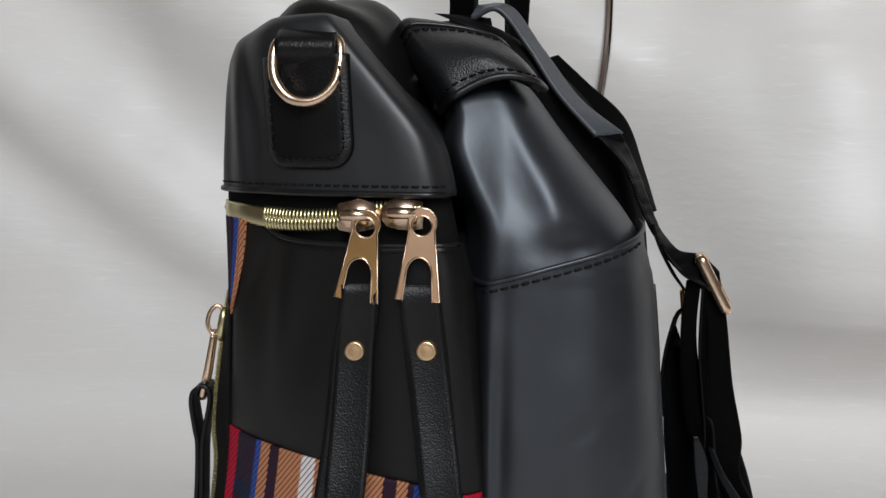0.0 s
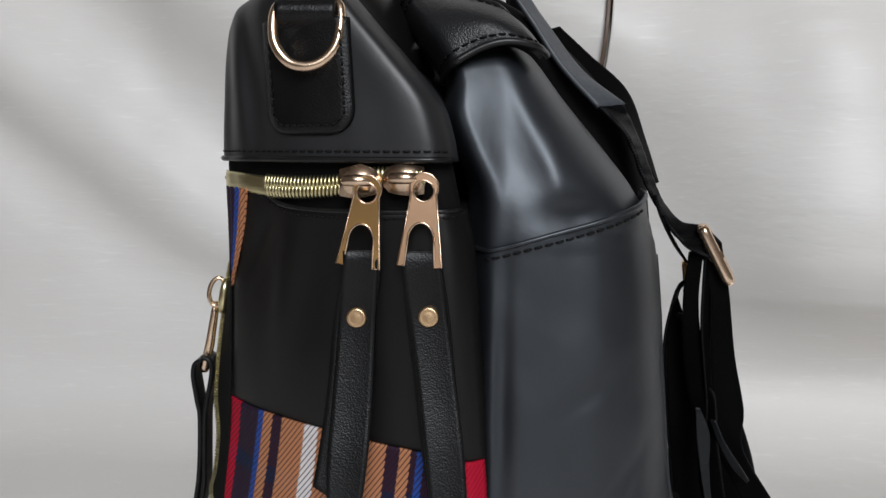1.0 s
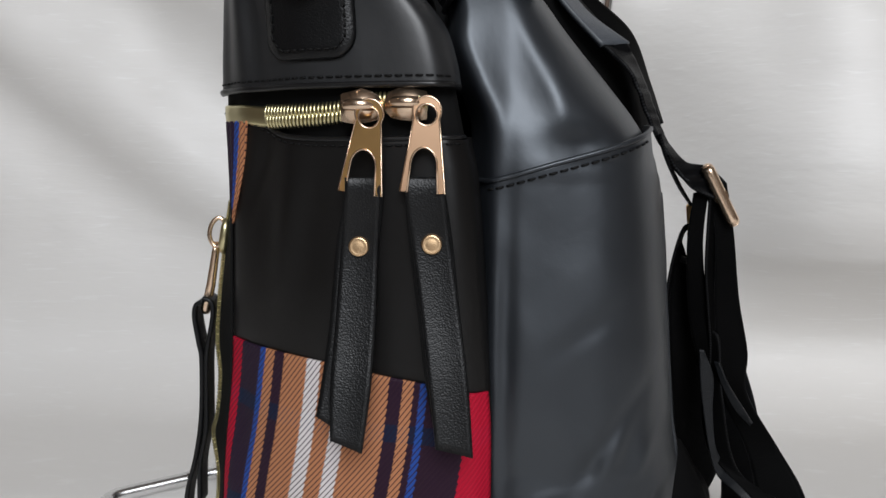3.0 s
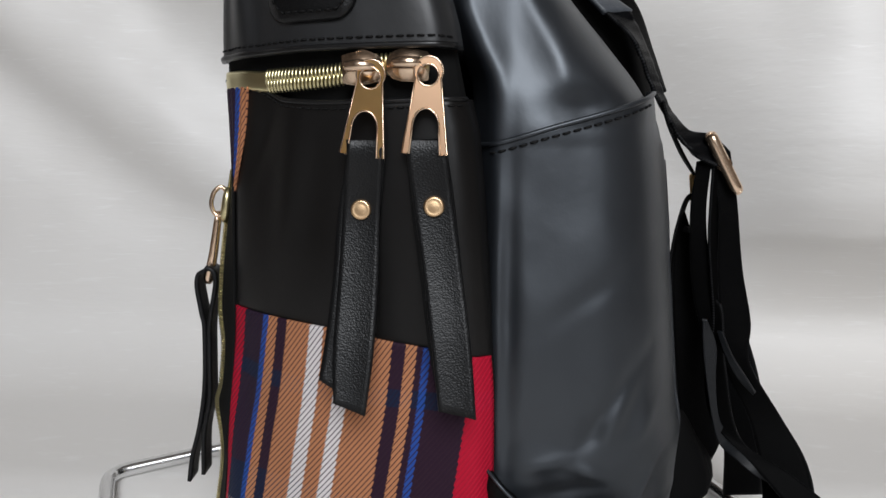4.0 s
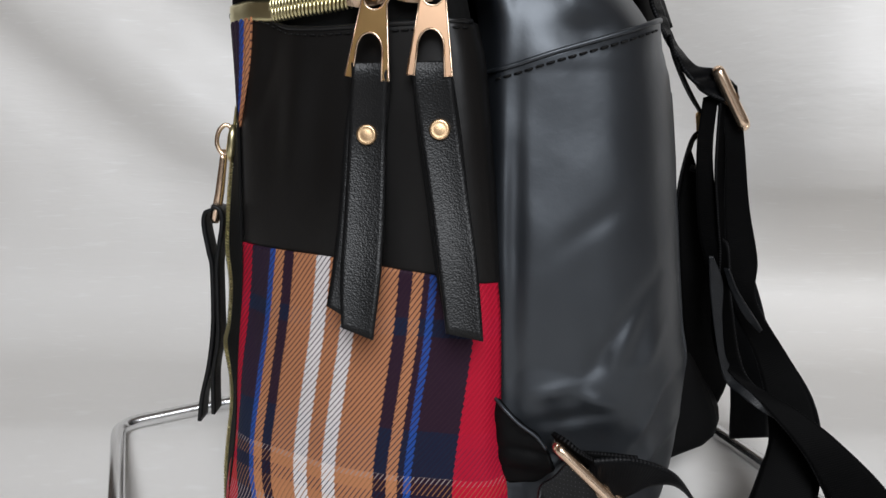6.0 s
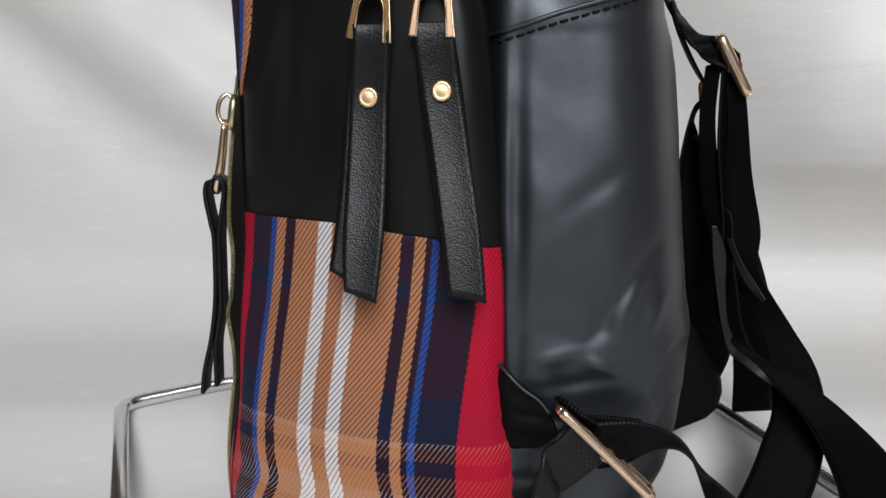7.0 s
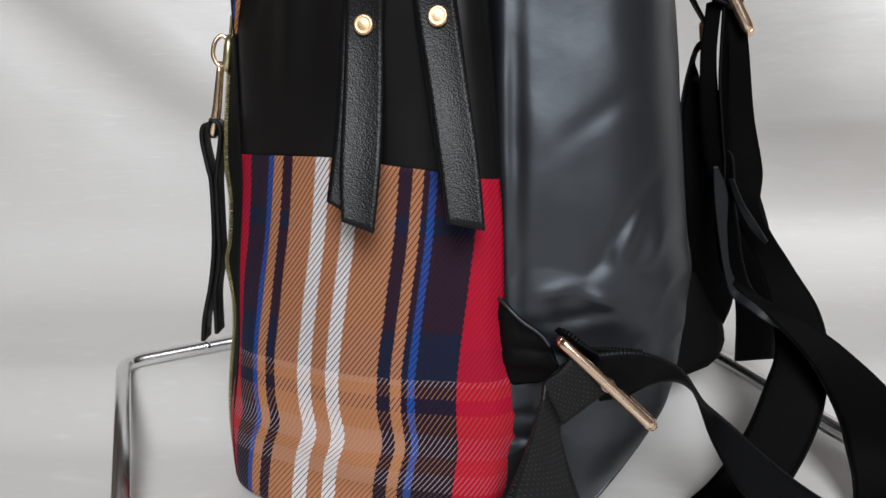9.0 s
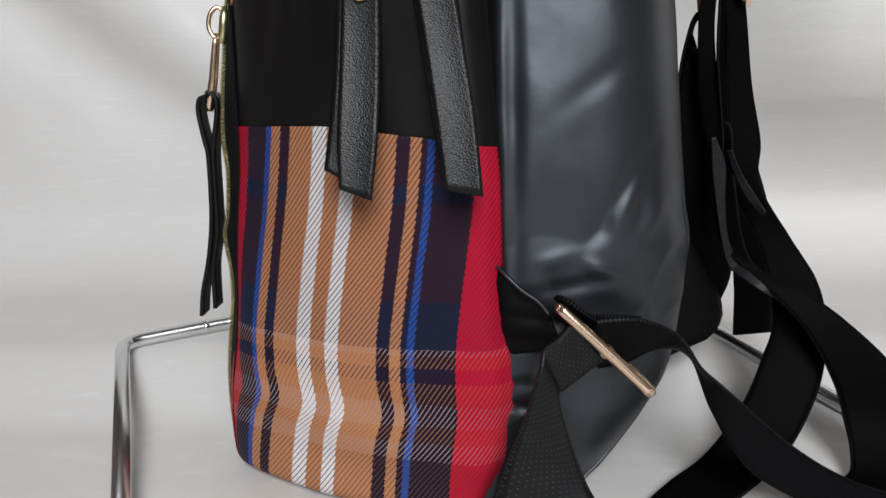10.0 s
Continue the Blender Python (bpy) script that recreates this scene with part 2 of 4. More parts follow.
def curve(points, n, closed=False):
    """n points along a Catmull-Rom curve through the points."""
    p = [Vector(q) for q in points]
    m = len(p)
    spans = m if closed else m - 1
    out = []
    for k in range(n):
        f = k / n * spans if closed else k / (n - 1) * spans
        i = min(int(f), spans - 1)
        t = f - i
        if closed:
            a, b, c, d = p[i - 1], p[i], p[(i + 1) % m], p[(i + 2) % m]
        else:
            b, c = p[i], p[i + 1]
            a = p[i - 1] if i else b * 2 - c
            d = p[i + 2] if i + 2 < m else c * 2 - b
        out.append(0.5 * (b * 2 + (c - a) * t + (a * 2 - b * 5 + c * 4 - d) * t * t + (b * 3 - a - c * 3 + d) * t ** 3))
    return out


def grid(fn, nu, nv, uvfn=None, thick=0.0):
    """A sheet fn(u, v); with thick it gets a back and rims."""
    bm = bmesh.new()
    pts = [[Vector(fn(i / nu, j / nv)) for i in range(nu + 1)] for j in range(nv + 1)]
    front = [[bm.verts.new(p) for p in row] for row in pts]
    lay = bm.loops.layers.uv.new("UVMap")
    where = {}

    def face(q, ij):
        f = bm.faces.new(q)
        for lp, (i, j) in zip(f.loops, ij):
            lp[lay].uv = uvfn(i / nu, j / nv) if uvfn else (i / nu, j / nv)
    for j in range(nv):
        for i in range(nu):
            ij = ((i, j), (i + 1, j), (i + 1, j + 1), (i, j + 1))
            face([front[b][a] for a, b in ij], ij)
    if thick:
        bm.normal_update()
        back = [[bm.verts.new(front[j][i].co - front[j][i].normal * thick) for i in range(nu + 1)] for j in range(nv + 1)]
        for j in range(nv):
            for i in range(nu):
                ij = ((i, j + 1), (i + 1, j + 1), (i + 1, j), (i, j))
                face([back[b][a] for a, b in ij], ij)
        rim = [(i, 0) for i in range(nu)] + [(nu, j) for j in range(nv)] + [(i, nv) for i in range(nu, 0, -1)] + [(0, j) for j in range(nv, 0, -1)]
        for k in range(len(rim)):
            a, b = rim[k], rim[(k + 1) % len(rim)]
            face([front[b[1]][b[0]], front[a[1]][a[0]], back[a[1]][a[0]], back[b[1]][b[0]]], (b, a, a, b))
    return bm


def tube(points, radius, sides=10, closed=False, flat=1.0, bm=None):
    """A round bar along points; radius may be a list."""
    bm = bm or bmesh.new()
    p = [Vector(q) for q in points]
    n = len(p)
    rings = []
    ref = None
    for k in range(n):
        a, b = (p[k - 1], p[(k + 1) % n]) if closed else (p[max(k - 1, 0)], p[min(k + 1, n - 1)])
        d = (b - a).normalized()
        if ref is None:
            ref = d.orthogonal().normalized()
        ref = (ref - d * ref.dot(d)).normalized()
        side = d.cross(ref)
        r = radius[k] if isinstance(radius, (list, tuple)) else radius
        rings.append([bm.verts.new(p[k] + (ref * math.cos(w) + side * math.sin(w) * flat) * r) for w in (2 * math.pi * s / sides for s in range(sides))])
    for k in range(n if closed else n - 1):
        a, b = rings[k], rings[(k + 1) % n]
        shift = 0
        if closed and k == n - 1:
            shift = min(range(sides), key=lambda s: (a[0].co - b[s].co).length)
        for s in range(sides):
            bm.faces.new((a[s], a[(s + 1) % sides], b[(s + 1 + shift) % sides], b[(s + shift) % sides]))
    if not closed:
        bm.faces.new(rings[0])
        bm.faces.new(rings[-1])
    return bm


def ribbon(left, right, n=60, thick=1.4, across=6, bulge=0.0, length=None):
    """A strap between two edges."""
    a, b = curve(left, n + 1), curve(right, n + 1)
    run = [0.0]
    for k in range(n):
        run.append(run[-1] + ((a[k + 1] + b[k + 1]) / 2 - (a[k] + b[k]) / 2).length)

    def at(u, v):
        k = round(v * n)
        q = a[k].lerp(b[k], u)
        if bulge:
            t = (a[min(k + 1, n)] - a[max(k - 1, 0)]).normalized()
            q = q + (b[k] - a[k]).normalized().cross(t) * (bulge * 4 * u * (1 - u))
        return q
    return grid(at, across, n, lambda u, v: (run[round(v * n)] * 0.001, u * 0.025), thick)


def plate(loops, depth, edge=0.28):
    """A flat plate in x, z with holes, extruded along y."""
    bm = bmesh.new()
    edges = []
    for lp in loops:
        vs = [bm.verts.new((x, 0, z)) for x, z in lp]
        edges += [bm.edges.new((vs[k], vs[(k + 1) % len(vs)])) for k in range(len(vs))]
    bmesh.ops.triangle_fill(bm, use_beauty=True, use_dissolve=False, edges=edges)
    got = bmesh.ops.extrude_face_region(bm, geom=bm.faces[:])
    bmesh.ops.translate(bm, vec=(0, depth, 0), verts=[g for g in got["geom"] if isinstance(g, bmesh.types.BMVert)])
    bmesh.ops.recalc_face_normals(bm, faces=bm.faces)
    rim = [e for e in bm.edges if len(e.link_faces) == 2 and e.calc_face_angle(0) > 1.2]
    bmesh.ops.bevel(bm, geom=rim, offset=edge, segments=2, affect="EDGES")
    return bm


def moved(bm, m):
    bmesh.ops.transform(bm, matrix=m, verts=bm.verts)
    return bm


def mm_pose(x, y, z, rx=0, ry=0, rz=0):
    return Matrix.LocRotScale((x, y, z), Euler([radians(a) for a in (rx, ry, rz)]), None)


def stitch_line(points, length=2.6, gap=1.5, r=0.42, out=Vector((0, -1, 0))):
    """Separate thread stitches along a polyline."""
    p = [Vector(q) for q in points]
    run = [0.0]
    for a, b in zip(p, p[1:]):
        run.append(run[-1] + (b - a).length)

    def at(s):
        i = min(max(next((k for k in range(len(run) - 1) if run[k + 1] >= s), len(run) - 2), 0), len(run) - 2)
        return p[i].lerp(p[i + 1], (s - run[i]) / max(run[i + 1] - run[i], 1e-6))
    bm = bmesh.new()
    s = 0.6
    while s + length < run[-1]:
        a, b = at(s), at(s + length)
        mid = (a + b) / 2 + out * r
        tube([a - out * r * 0.6, a.lerp(mid, 0.5) + out * r * 0.4, mid, b.lerp(mid, 0.5) + out * r * 0.4, b - out * r * 0.6], r, 6, bm=bm)
        s += length + gap
    return bm


def lump(x, z, cx, cz, rx, rz, turn=0.0):
    """A smooth bump of height one."""
    c, s = math.cos(radians(turn)), math.sin(radians(turn))
    a, b = (x - cx) * c + (z - cz) * s, -(x - cx) * s + (z - cz) * c
    return math.exp(-(a / rx) ** 2 - (b / rz) ** 2)


def thing(name, label, category, place=(0, 0, 0), group=""):
    ob = new(name)
    ob.empty_display_size = 0.02
    return tagged(ob, label, category, group)


# ---- the place: cloth, room ----
def sweep(x, s):
    """The backdrop's section: flat in front, rising behind the bag. s from 0 to 1; returns y, z."""
    wall_y, r = 640.0, 95.0
    front = 920.0
    arc = r * math.pi / 2
    run = s * (front + arc + 900.0)
    y0 = wall_y - r
    if run < front:
        y = y0 - front + run
        return y, 0.0
    if run < front + arc:
        a = (run - front) / r
        return y0 + r * math.sin(a), r * (1 - math.cos(a))
    return wall_y, r + run - front - arc


def hang(x, z):
    """How far the hung cloth stands off its plane: slanting folds on one side, a slow belly on the other."""
    c = 0.62 * (x + 330) + 0.79 * (z - 336) + 16 * noise.noise(Vector((x * 0.006, z * 0.006, 1.3)))
    out = 30 * noise.noise(Vector((x * 0.003 + 1.3, z * 0.0018, 2.6)))
    k = min(max((x - 100) / 230, 0), 1)
    k = k * k * (3 - 2 * k)
    ease = min(1, max(0, (z - 60) / 160)) * min(1, max(0.25, (c + 190) / 120))
    out += (1 - k) * 17 * math.sin((c - 22) * 0.0338) * ease
    belly = 128 * math.exp(-((z - 225) / (102 if z < 225 else 300)) ** 2) - 8 * noise.noise(Vector((x * 0.004, z * 0.014, 3.0)))
    for zc, tilt, x0, x1, h in ((452, 0.06, 180, 420, 2.6), (408, 0.05, 210, 330, 2.0), (402, -0.05, 330, 460, 3.0), (377, -0.08, 300, 470, 1.6), (340, 0.03, 330, 470, 1.8)):
        belly += h * math.exp(-((z - zc - tilt * (x - 250) - 2 * math.sin(x * 0.05)) / 6) ** 2) * min(1, max(0, (x - x0) / 40)) * min(1, max(0, (x1 - x) / 40))
    return out - k * belly


def edge_at(z):
    """The overlapping cloth's edge leans a little as it hangs."""
    return 130 + 0.074 * (min(max(z, 200), 700) - 373)


def draped(x0, x1, lift, seed):
    def fn(u, v):
        y, z = sweep(0, v)
        # the upper cloth's edge slips under the bag on the floor
        left = edge_at(z) - 150 * min(1, max(0, (560 - y) / 60)) if lift else x0
        x = left + (x1 - left) * (u * (0.35 + 0.65 * u) if lift else u)
        up = min(max((z - 20) / 160, 0), 1)
        fine = noise.noise(Vector((x * 0.02, y * 0.012, z * 0.012 + seed))) * 2.0
        near = min(max((abs(x) - 140) / 150, 0), 1)
        k = min(max((y - 345) / 90, 0), 1)
        side = min(max((x - 112) / 30, (-132 - x) / 40, 0), 1)
        rise = 25 * k * k * (3 - 2 * k) * side * max(0, 1 - z / 160) ** 2
        flat = noise.noise(Vector((x * 0.006, y * 0.008, seed + 3))) * 3.0 * near
        return x, y - lift * up + hang(x, z) * up + fine * up, z + max(flat, 0) * (1 - up) + rise + lift * 0.1 - 1.2
    return fn


cloth = part("backdrop", grid(draped(-900, 135, 0, 1.3), 180, 300, None, 1.2), CLOTH)
tagged(cloth, "creased white satin cloth hung behind and under the backpack", "backdrop cloth", kind="structure")
cloth_b = part("backdrop", grid(draped(127, 1000, 14, 5.1), 180, 340, None, 1.2), CLOTH)
tagged(cloth_b, "second white satin cloth overlapping the first beside a seam", "backdrop cloth", kind="structure")


def box(x0, x1, y0, y1, z0, z1):
    bm = bmesh.new()
    bmesh.ops.create_cube(bm, size=1)
    for v in bm.verts:
        v.co = Vector(((x0, x1)[v.co.x > 0], (y0, y1)[v.co.y > 0], (z0, z1)[v.co.z > 0]))
    return bm


strip_z = [260 + 30 * k for k in range(28)]
seam = ribbon([(edge_at(z) - 4.4, 640 + hang(edge_at(z), z) - 8, z) for z in strip_z], [(edge_at(z) - 1.0, 640 + hang(edge_at(z), z) - 8, z) for z in strip_z], 60, 3.0, 4)
tagged(part("trim", seam, WOOD), "thin brown strip in the gap between the cloths", "trim", kind="structure")
# unseen room added around the set to enclose it and shape reflections
for nm, bx in (("floor", (-1900, 1900, -1900, 1300, -60, -8)), ("ceiling", (-1900, 1900, -1900, 1300, 2400, 2440)), ("wall_north", (-1900, 1900, 1260, 1300, -8, 2400)), ("wall_west", (-1900, -1860, -1900, 1260, -8, 2400))):
    tagged(part(nm, box(*bx), WALL, smooth=False), "unseen dark room " + nm.split("_")[0], nm.split("_")[0], kind="structure")


def wall_with_opening(name, along, at0, at1, a0, a1, o0, o1, z0, z1):
    """A wall along x or y with one window opening through it."""
    bm = bmesh.new()
    for p0, p1, q0, q1 in ((a0, o0, -8, 2400), (o1, a1, -8, 2400), (o0, o1, -8, z0), (o0, o1, z1, 2400)):
        b2 = box(p0, p1, at0, at1, q0, q1) if along == "x" else box(at0, at1, p0, p1, q0, q1)
        me = bpy.data.meshes.new("tmp")
        b2.to_mesh(me)
        b2.free()
        bm.from_mesh(me)
        bpy.data.meshes.remove(me)
    tagged(part(name, bm, WALL, smooth=False), "unseen dark room wall with a window opening", "wall", kind="structure")


wall_with_opening("wall_south", "x", -1900, -1860, -1860, 1860, -230, 830, 540, 2360)
tagged(part("wall_east", box(1860, 1900, -1860, 1260, -8, 2400), WALL, smooth=False), "unseen dark room wall", "wall", kind="structure")

# ---- the backpack ----
bag = thing("backpack", "black leatherette backpack with plaid pocket and gold zips on white cloth", "backpack")

A_L = ([0, 37, 60, 100, 138, 184, 237, 303, 323, 358, 367, 374, 386], [-134, -134, -130, -123, -120, -115, -112, -111, -110, -107, -103, -95, -88])
A_R = ([0, 8, 32, 55, 78, 94, 158, 183, 218, 266, 280, 300, 311, 325, 341, 359, 373, 386], [8, 11, 20, 23, 22, 19, 18, 16, 13, 9, 6, 2, 0, -5, -18, -34, -45, -50])
A_P = ([0, 0.04, 0.1, 0.25, 0.43, 0.62, 0.78, 0.89, 0.95, 1.0], [326, 314, 305, 291, 277.5, 270.5, 267, 265.5, 266.5, 272])
B_L = ([0, 264, 288, 304, 321, 339, 353, 375, 384], [8, 8, 8, 2, -4, -3, -14, -28, -30])
B_R = ([0, 8, 14, 33, 57, 87, 120, 140, 196, 226, 269, 289, 306, 333, 352, 372, 384], [52, 57, 66, 88, 106, 114, 117, 114, 109, 107, 101, 90, 77, 55, 41, 22, 5])
B_P = ([0, 0.05, 0.09, 0.14, 0.2, 0.42, 0.6, 0.75, 0.87, 0.95, 1.0], [304, 288, 279, 276, 275.5, 276.5, 279, 287, 302, 320, 342])


def roll_in(z, r):
    return r - math.sqrt(max(r * r - (r - z) ** 2, 0)) if z < r else 0.0


def a_surf(s, z, lift=0.0):
    """Front compartment's side: s across from the front zip to the crease, z up."""
    xl, xr = hermite(z, *A_L), hermite(z, *A_R)
    x = xl + (xr - xl) * s
    y = hermite(s, *A_P) + roll_in(z, 9)
    if z > 300:
        y += ((z - 300) / 80) ** 2 * 10 + roll_in(374.5 - z, 9)
    # slow sags in the stuffed side, and folds above the floor
    y += 2.2 * noise.noise(Vector((x * 0.02, 3.1, z * 0.013)))
    low = max(0.0, 1 - z / 110)
    y += low * (2.6 * math.sin(z * 0.16 + x * 0.03) * lump(x, z, -40, 45, 70, 38) - 3.0 * lump(x, z, 5, 40, 16, 30))
    y += 2.6 * lump(x, z, -101, 332, 3.6, 36) - 2.4 * lump(x, z, -93, 336, 5, 40, 4) + 1.6 * lump(x, z, -84, 330, 6, 30, 6)
    y += 1.5 * lump(x, z, -59, 240, 8, 34, -6) - 2.2 * lump(x, z, -72, 246, 7, 34, -8) + 1.6 * lump(x, z, -86, 262, 5, 18, -25) - 1.2 * lump(x, z, -10, 215, 9, 40, 8)
    y += 4.0 * lump(x, z, -104, 150, 10, 30) - 3 * lump(x, z, -112, 110, 12, 22)
    return Vector((x, y - lift, z))


def a_at(x, z, lift=0.0):
    xl, xr = hermite(z, *A_L), hermite(z, *A_R)
    return a_surf(min(max((x - xl) / (xr - xl), 0), 1), z, lift)


def b_surf(s, z, lift=0.0):
    """Main compartment's side: s from the crease to the back edge."""
    xl, xr = hermite(z, *B_L), hermite(z, *B_R)
    x = xl + (xr - xl) * s
    y = hermite(s, *B_P)
    if z < 110:
        k = (110 - z) / 110
        y += (271 + 15 * s - y) * min(1, 1.1 * k * k)
        y += roll_in(z, 10)
    if z > 262:
        k = (z - 262) / 100
        y += 20 * k * k + 4 * k
    y += 2.0 * noise.noise(Vector((x * 0.025, 9.7, z * 0.014))) + 0.7 * noise.noise(Vector((x * 0.055 + z * 0.02, 4.2, z * 0.04)))
    # soft dents and ridges in the coated cloth
    y -= 1.6 * lump(x, z, 8, 322, 14, 24, 12) + 0.8 * lump(x, z, 34, 318, 4.5, 24, 22) + 0.7 * lump(x, z, 46, 292, 5, 16, 10)
    y += 1.1 * lump(x, z, 24, 304, 10, 22, 20) + 1.0 * lump(x, z, 62, 300, 8, 22, 35)
    y += 1.4 * lump(x, z, 30, 300, 12, 26, 22) + 3.0 * lump(x, z, 56, 278, 16, 7)
    # the cloth slumps into one long fold with a lit shelf under it, and short folds run up from it
    d = z - hermite(x, [12, 22, 32, 43, 53, 60, 71, 80, 98], [125, 130, 135, 134, 131, 135, 132, 131, 122])
    wide = min(1, max(0, (x - 13) / 12)) * min(1, max(0, (100 - x) / 18))
    if d >= 0:
        slump = 2.8 * math.exp(-(d / 11) ** 2)
    else:
        slump = 2.8 - 3.0 * (1 - math.exp(d / 14)) + 3.0 * min(1, max(0, (-d - 15) / 20)) ** 2
    y += 0.62 * wide * slump
    for cx, cz, rx, rz, ang, h in ((72, 144, 3.8, 13, -26, -0.7), (66, 146, 3.6, 15, -30, 1.3), (80, 150, 3.6, 12, -20, 1.0), (86, 141, 3.6, 11, -32, -0.9), (40, 124, 11, 3.5, 12, -1.1), (60, 120, 9, 3.0, -24, -1.3), (50, 112, 16, 3.2, 8, 1.2),
                                   (30, 66, 10, 3, 10, 2.2), (28, 54, 12, 2.6, -6, 2.0), (32, 86, 12, 2.5, -35, 1.6), (30, 98, 16, 4, -14, 1.8), (48, 92, 10, 3, 30, -1.2), (90, 80, 4, 22, 14, -1.6), (60, 200, 20, 5, 35, 0.8), (80, 165, 16, 4, 50, 0.8)):
        y += h * lump(x, z, cx, cz, rx, rz, ang)
    crease = 1 - abs(noise.noise(Vector((x * 0.026 + 0.3, z * 0.034, 11.5)))) * 2
    crumple = max(0, crease) ** 3 * math.exp(-((z - 108) / 34) ** 2) + 0.5 * max(0, 1 - 2 * abs(noise.noise(Vector((x * 0.05, z * 0.06, 2.5))))) ** 3 * math.exp(-((z - 60) / 26) ** 2) * lump(x, 0, 28, 0, 26, 1)
    y -= 1.9 * crumple
    y += 0.068 * (min(max(z, 128), 262) - 200)
    y -= 3.0 * lump(x, z, 70, 60, 12, 22, -20)
    y += 2.5 * lump(x, z, 24, 190, 4, 70)
    return Vector((x, y - lift, z))


def b_at(x, z, lift=0.0):
    xl, xr = hermite(z, *B_L), hermite(z, *B_R)
    return b_surf(min(max((x - xl) / (xr - xl), 0), 1), z, lift)


def shell(surf, wrap, z0, z1, top, nu, nv, bot=None):
    """A closed body: the seen side, carried round its back. top(s): where each column ends."""
    bm = bmesh.new()
    rings = []
    for j in range(nv + 1):
        row = []
        for i in range(nu + 1):
            s = i / nu
            z = z0 + (top(s) - z0) * j / nv
            row.append(surf(s, z))
        first, last = row[0], row[-1]
        row += curve([last] + wrap(first, last), 10)[1:]
        rings.append([bm.verts.new(p) for p in row])
    n = len(rings[0])
    for j in range(nv):
        for i in range(n):
            bm.faces.new((rings[j][i], rings[j][(i + 1) % n], rings[j + 1][(i + 1) % n], rings[j + 1][i]))
    for ring, low in ((rings[0], True), (rings[-1], False)):
        mid = bm.verts.new(sum((v.co for v in ring), Vector()) / n + Vector((0, 0, 0 if low else -3)))
        for i in range(n):
            bm.faces.new((ring[i], ring[(i + 1) % n], mid))
    return bm


def a_wrap(first, last):
    z0, z1 = first.z, last.z
    return [Vector((last.x + 3, last.y + 12, z1)), Vector((last.x + 2, last.y + 60, z1)), Vector((last.x + 20, 430, z1)), Vector((first.x + 70, 430, z0)), Vector((first.x + 26, 385, z0)), Vector((first.x + 6, 345, z0)), Vector((first.x + 1, 331, z0))]


def b_wrap(first, last):
    z0, z1 = first.z, last.z
    return [Vector((last.x - 1, last.y + 12, z1)), Vector((last.x - 8, last.y + 35, z1)), Vector((last.x - 20, 430, z1)), Vector((first.x + 10, 430, z0)), Vector((first.x + 8, first.y + 40, z0)), Vector((first.x + 3, first.y + 12, z0))]


def zip_low(s):
    """Height of the lower edge of the zip's opening."""
    return hermite(s, [0, 0.1, 0.24, 0.34, 0.6, 1.0], [292, 291, 287, 281.5, 280, 281])


def plaid_top(s):
    return hermite(s, [0, 0.25, 0.45, 0.65, 0.8, 0.94, 1.0], [184, 184.5, 184, 180.5, 178, 175, 174])


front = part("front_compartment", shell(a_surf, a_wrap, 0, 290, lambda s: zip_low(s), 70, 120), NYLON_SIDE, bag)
main = part("main_compartment", shell(b_surf, b_wrap, 0, 370, lambda s: 354 - 4 * s, 70, 140), NYLON, bag)


def plaid_uv(p):
    g = hermite(p.z, [0, 25, 48, 84, 120, 148, 184], [-21, -18, -14, -12, -5.5, 0, 5])
    g += 2.5 * math.exp(-((p.z - 50) / 9) ** 2) * min(1, max(0, (20 - p.x) / 60))
    q = p.x - g
    k = hermite(q, [-118, -100, -62, -16, 6, 20], [1.36, 1.36, 1.05, 0.85, 0.75, 0.7])
    red = 12 * math.exp(-max(0, p.x - hermite(p.z, *A_L) - 2) / 12) * min(1, max(0, (150 - p.z) / 45))
    return (0.001 * (p.x - g * k + 117 - red), 0.001 * p.z)


def plaid_s(u, v):
    """The pocket begins a little further from the zip towards its top."""
    e = 0.02 + 0.028 * min(1, max(0, v - 0.5) * 2.4)
    return e + (1 - e) * u


plaid = part("plaid_pocket", grid(lambda u, v: a_surf(plaid_s(u, v), 0.6 + (plaid_top(u) - 0.6) * v, 1.6), 90, 120, lambda u, v: plaid_uv(a_surf(plaid_s(u, v), plaid_top(u) * v)), 1.4), PLAID, bag, "plaid twill in tan, white, navy, blue and red")
# turned plaid edge at the upper front corner
part("plaid_front", grid(lambda u, v: a_surf(u * hermite(v, [0, 0.3, 1], [0.05, 0.10, 0.17]), 240 + 48 * v, 1.2 + 0.5 * math.sin(34 * u + 5 * v)), 20, 30, lambda u, v: (0.0115 + 0.018 * u, 0.16 + 0.05 * v), 1.0), PLAID, bag, "strip of plaid twill beside the front zip")

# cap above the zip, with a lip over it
part("cap_panel", shell(lambda s, z: a_surf(s, z, 3.0), a_wrap, 300.5, 374, lambda s: 373.8 - 0.8 * s, 60, 44), NYLON_CAP_LIT, bag, "black smooth cap panel above the zip")
part("cap_piping", tube([a_surf(k / 60, 301.2, 3.2) for k in range(61)], 1.3, 8), EDGE, bag)
part("stitching", stitch_line([a_surf(0.03 + 0.96 * k / 40, 304.5, 3.2) for k in range(41)]), THREAD, bag)
part("stitching", stitch_line([a_surf(0.12 + 0.87 * k / 40, zip_low(0.12 + 0.87 * k / 40) - 2.6, 0.2) for k in range(41)]), THREAD, bag)
part("zip_piping", tube([a_surf(k / 60, zip_low(k / 60), -0.4) for k in range(61)], 1.1, 8), EDGE, bag)
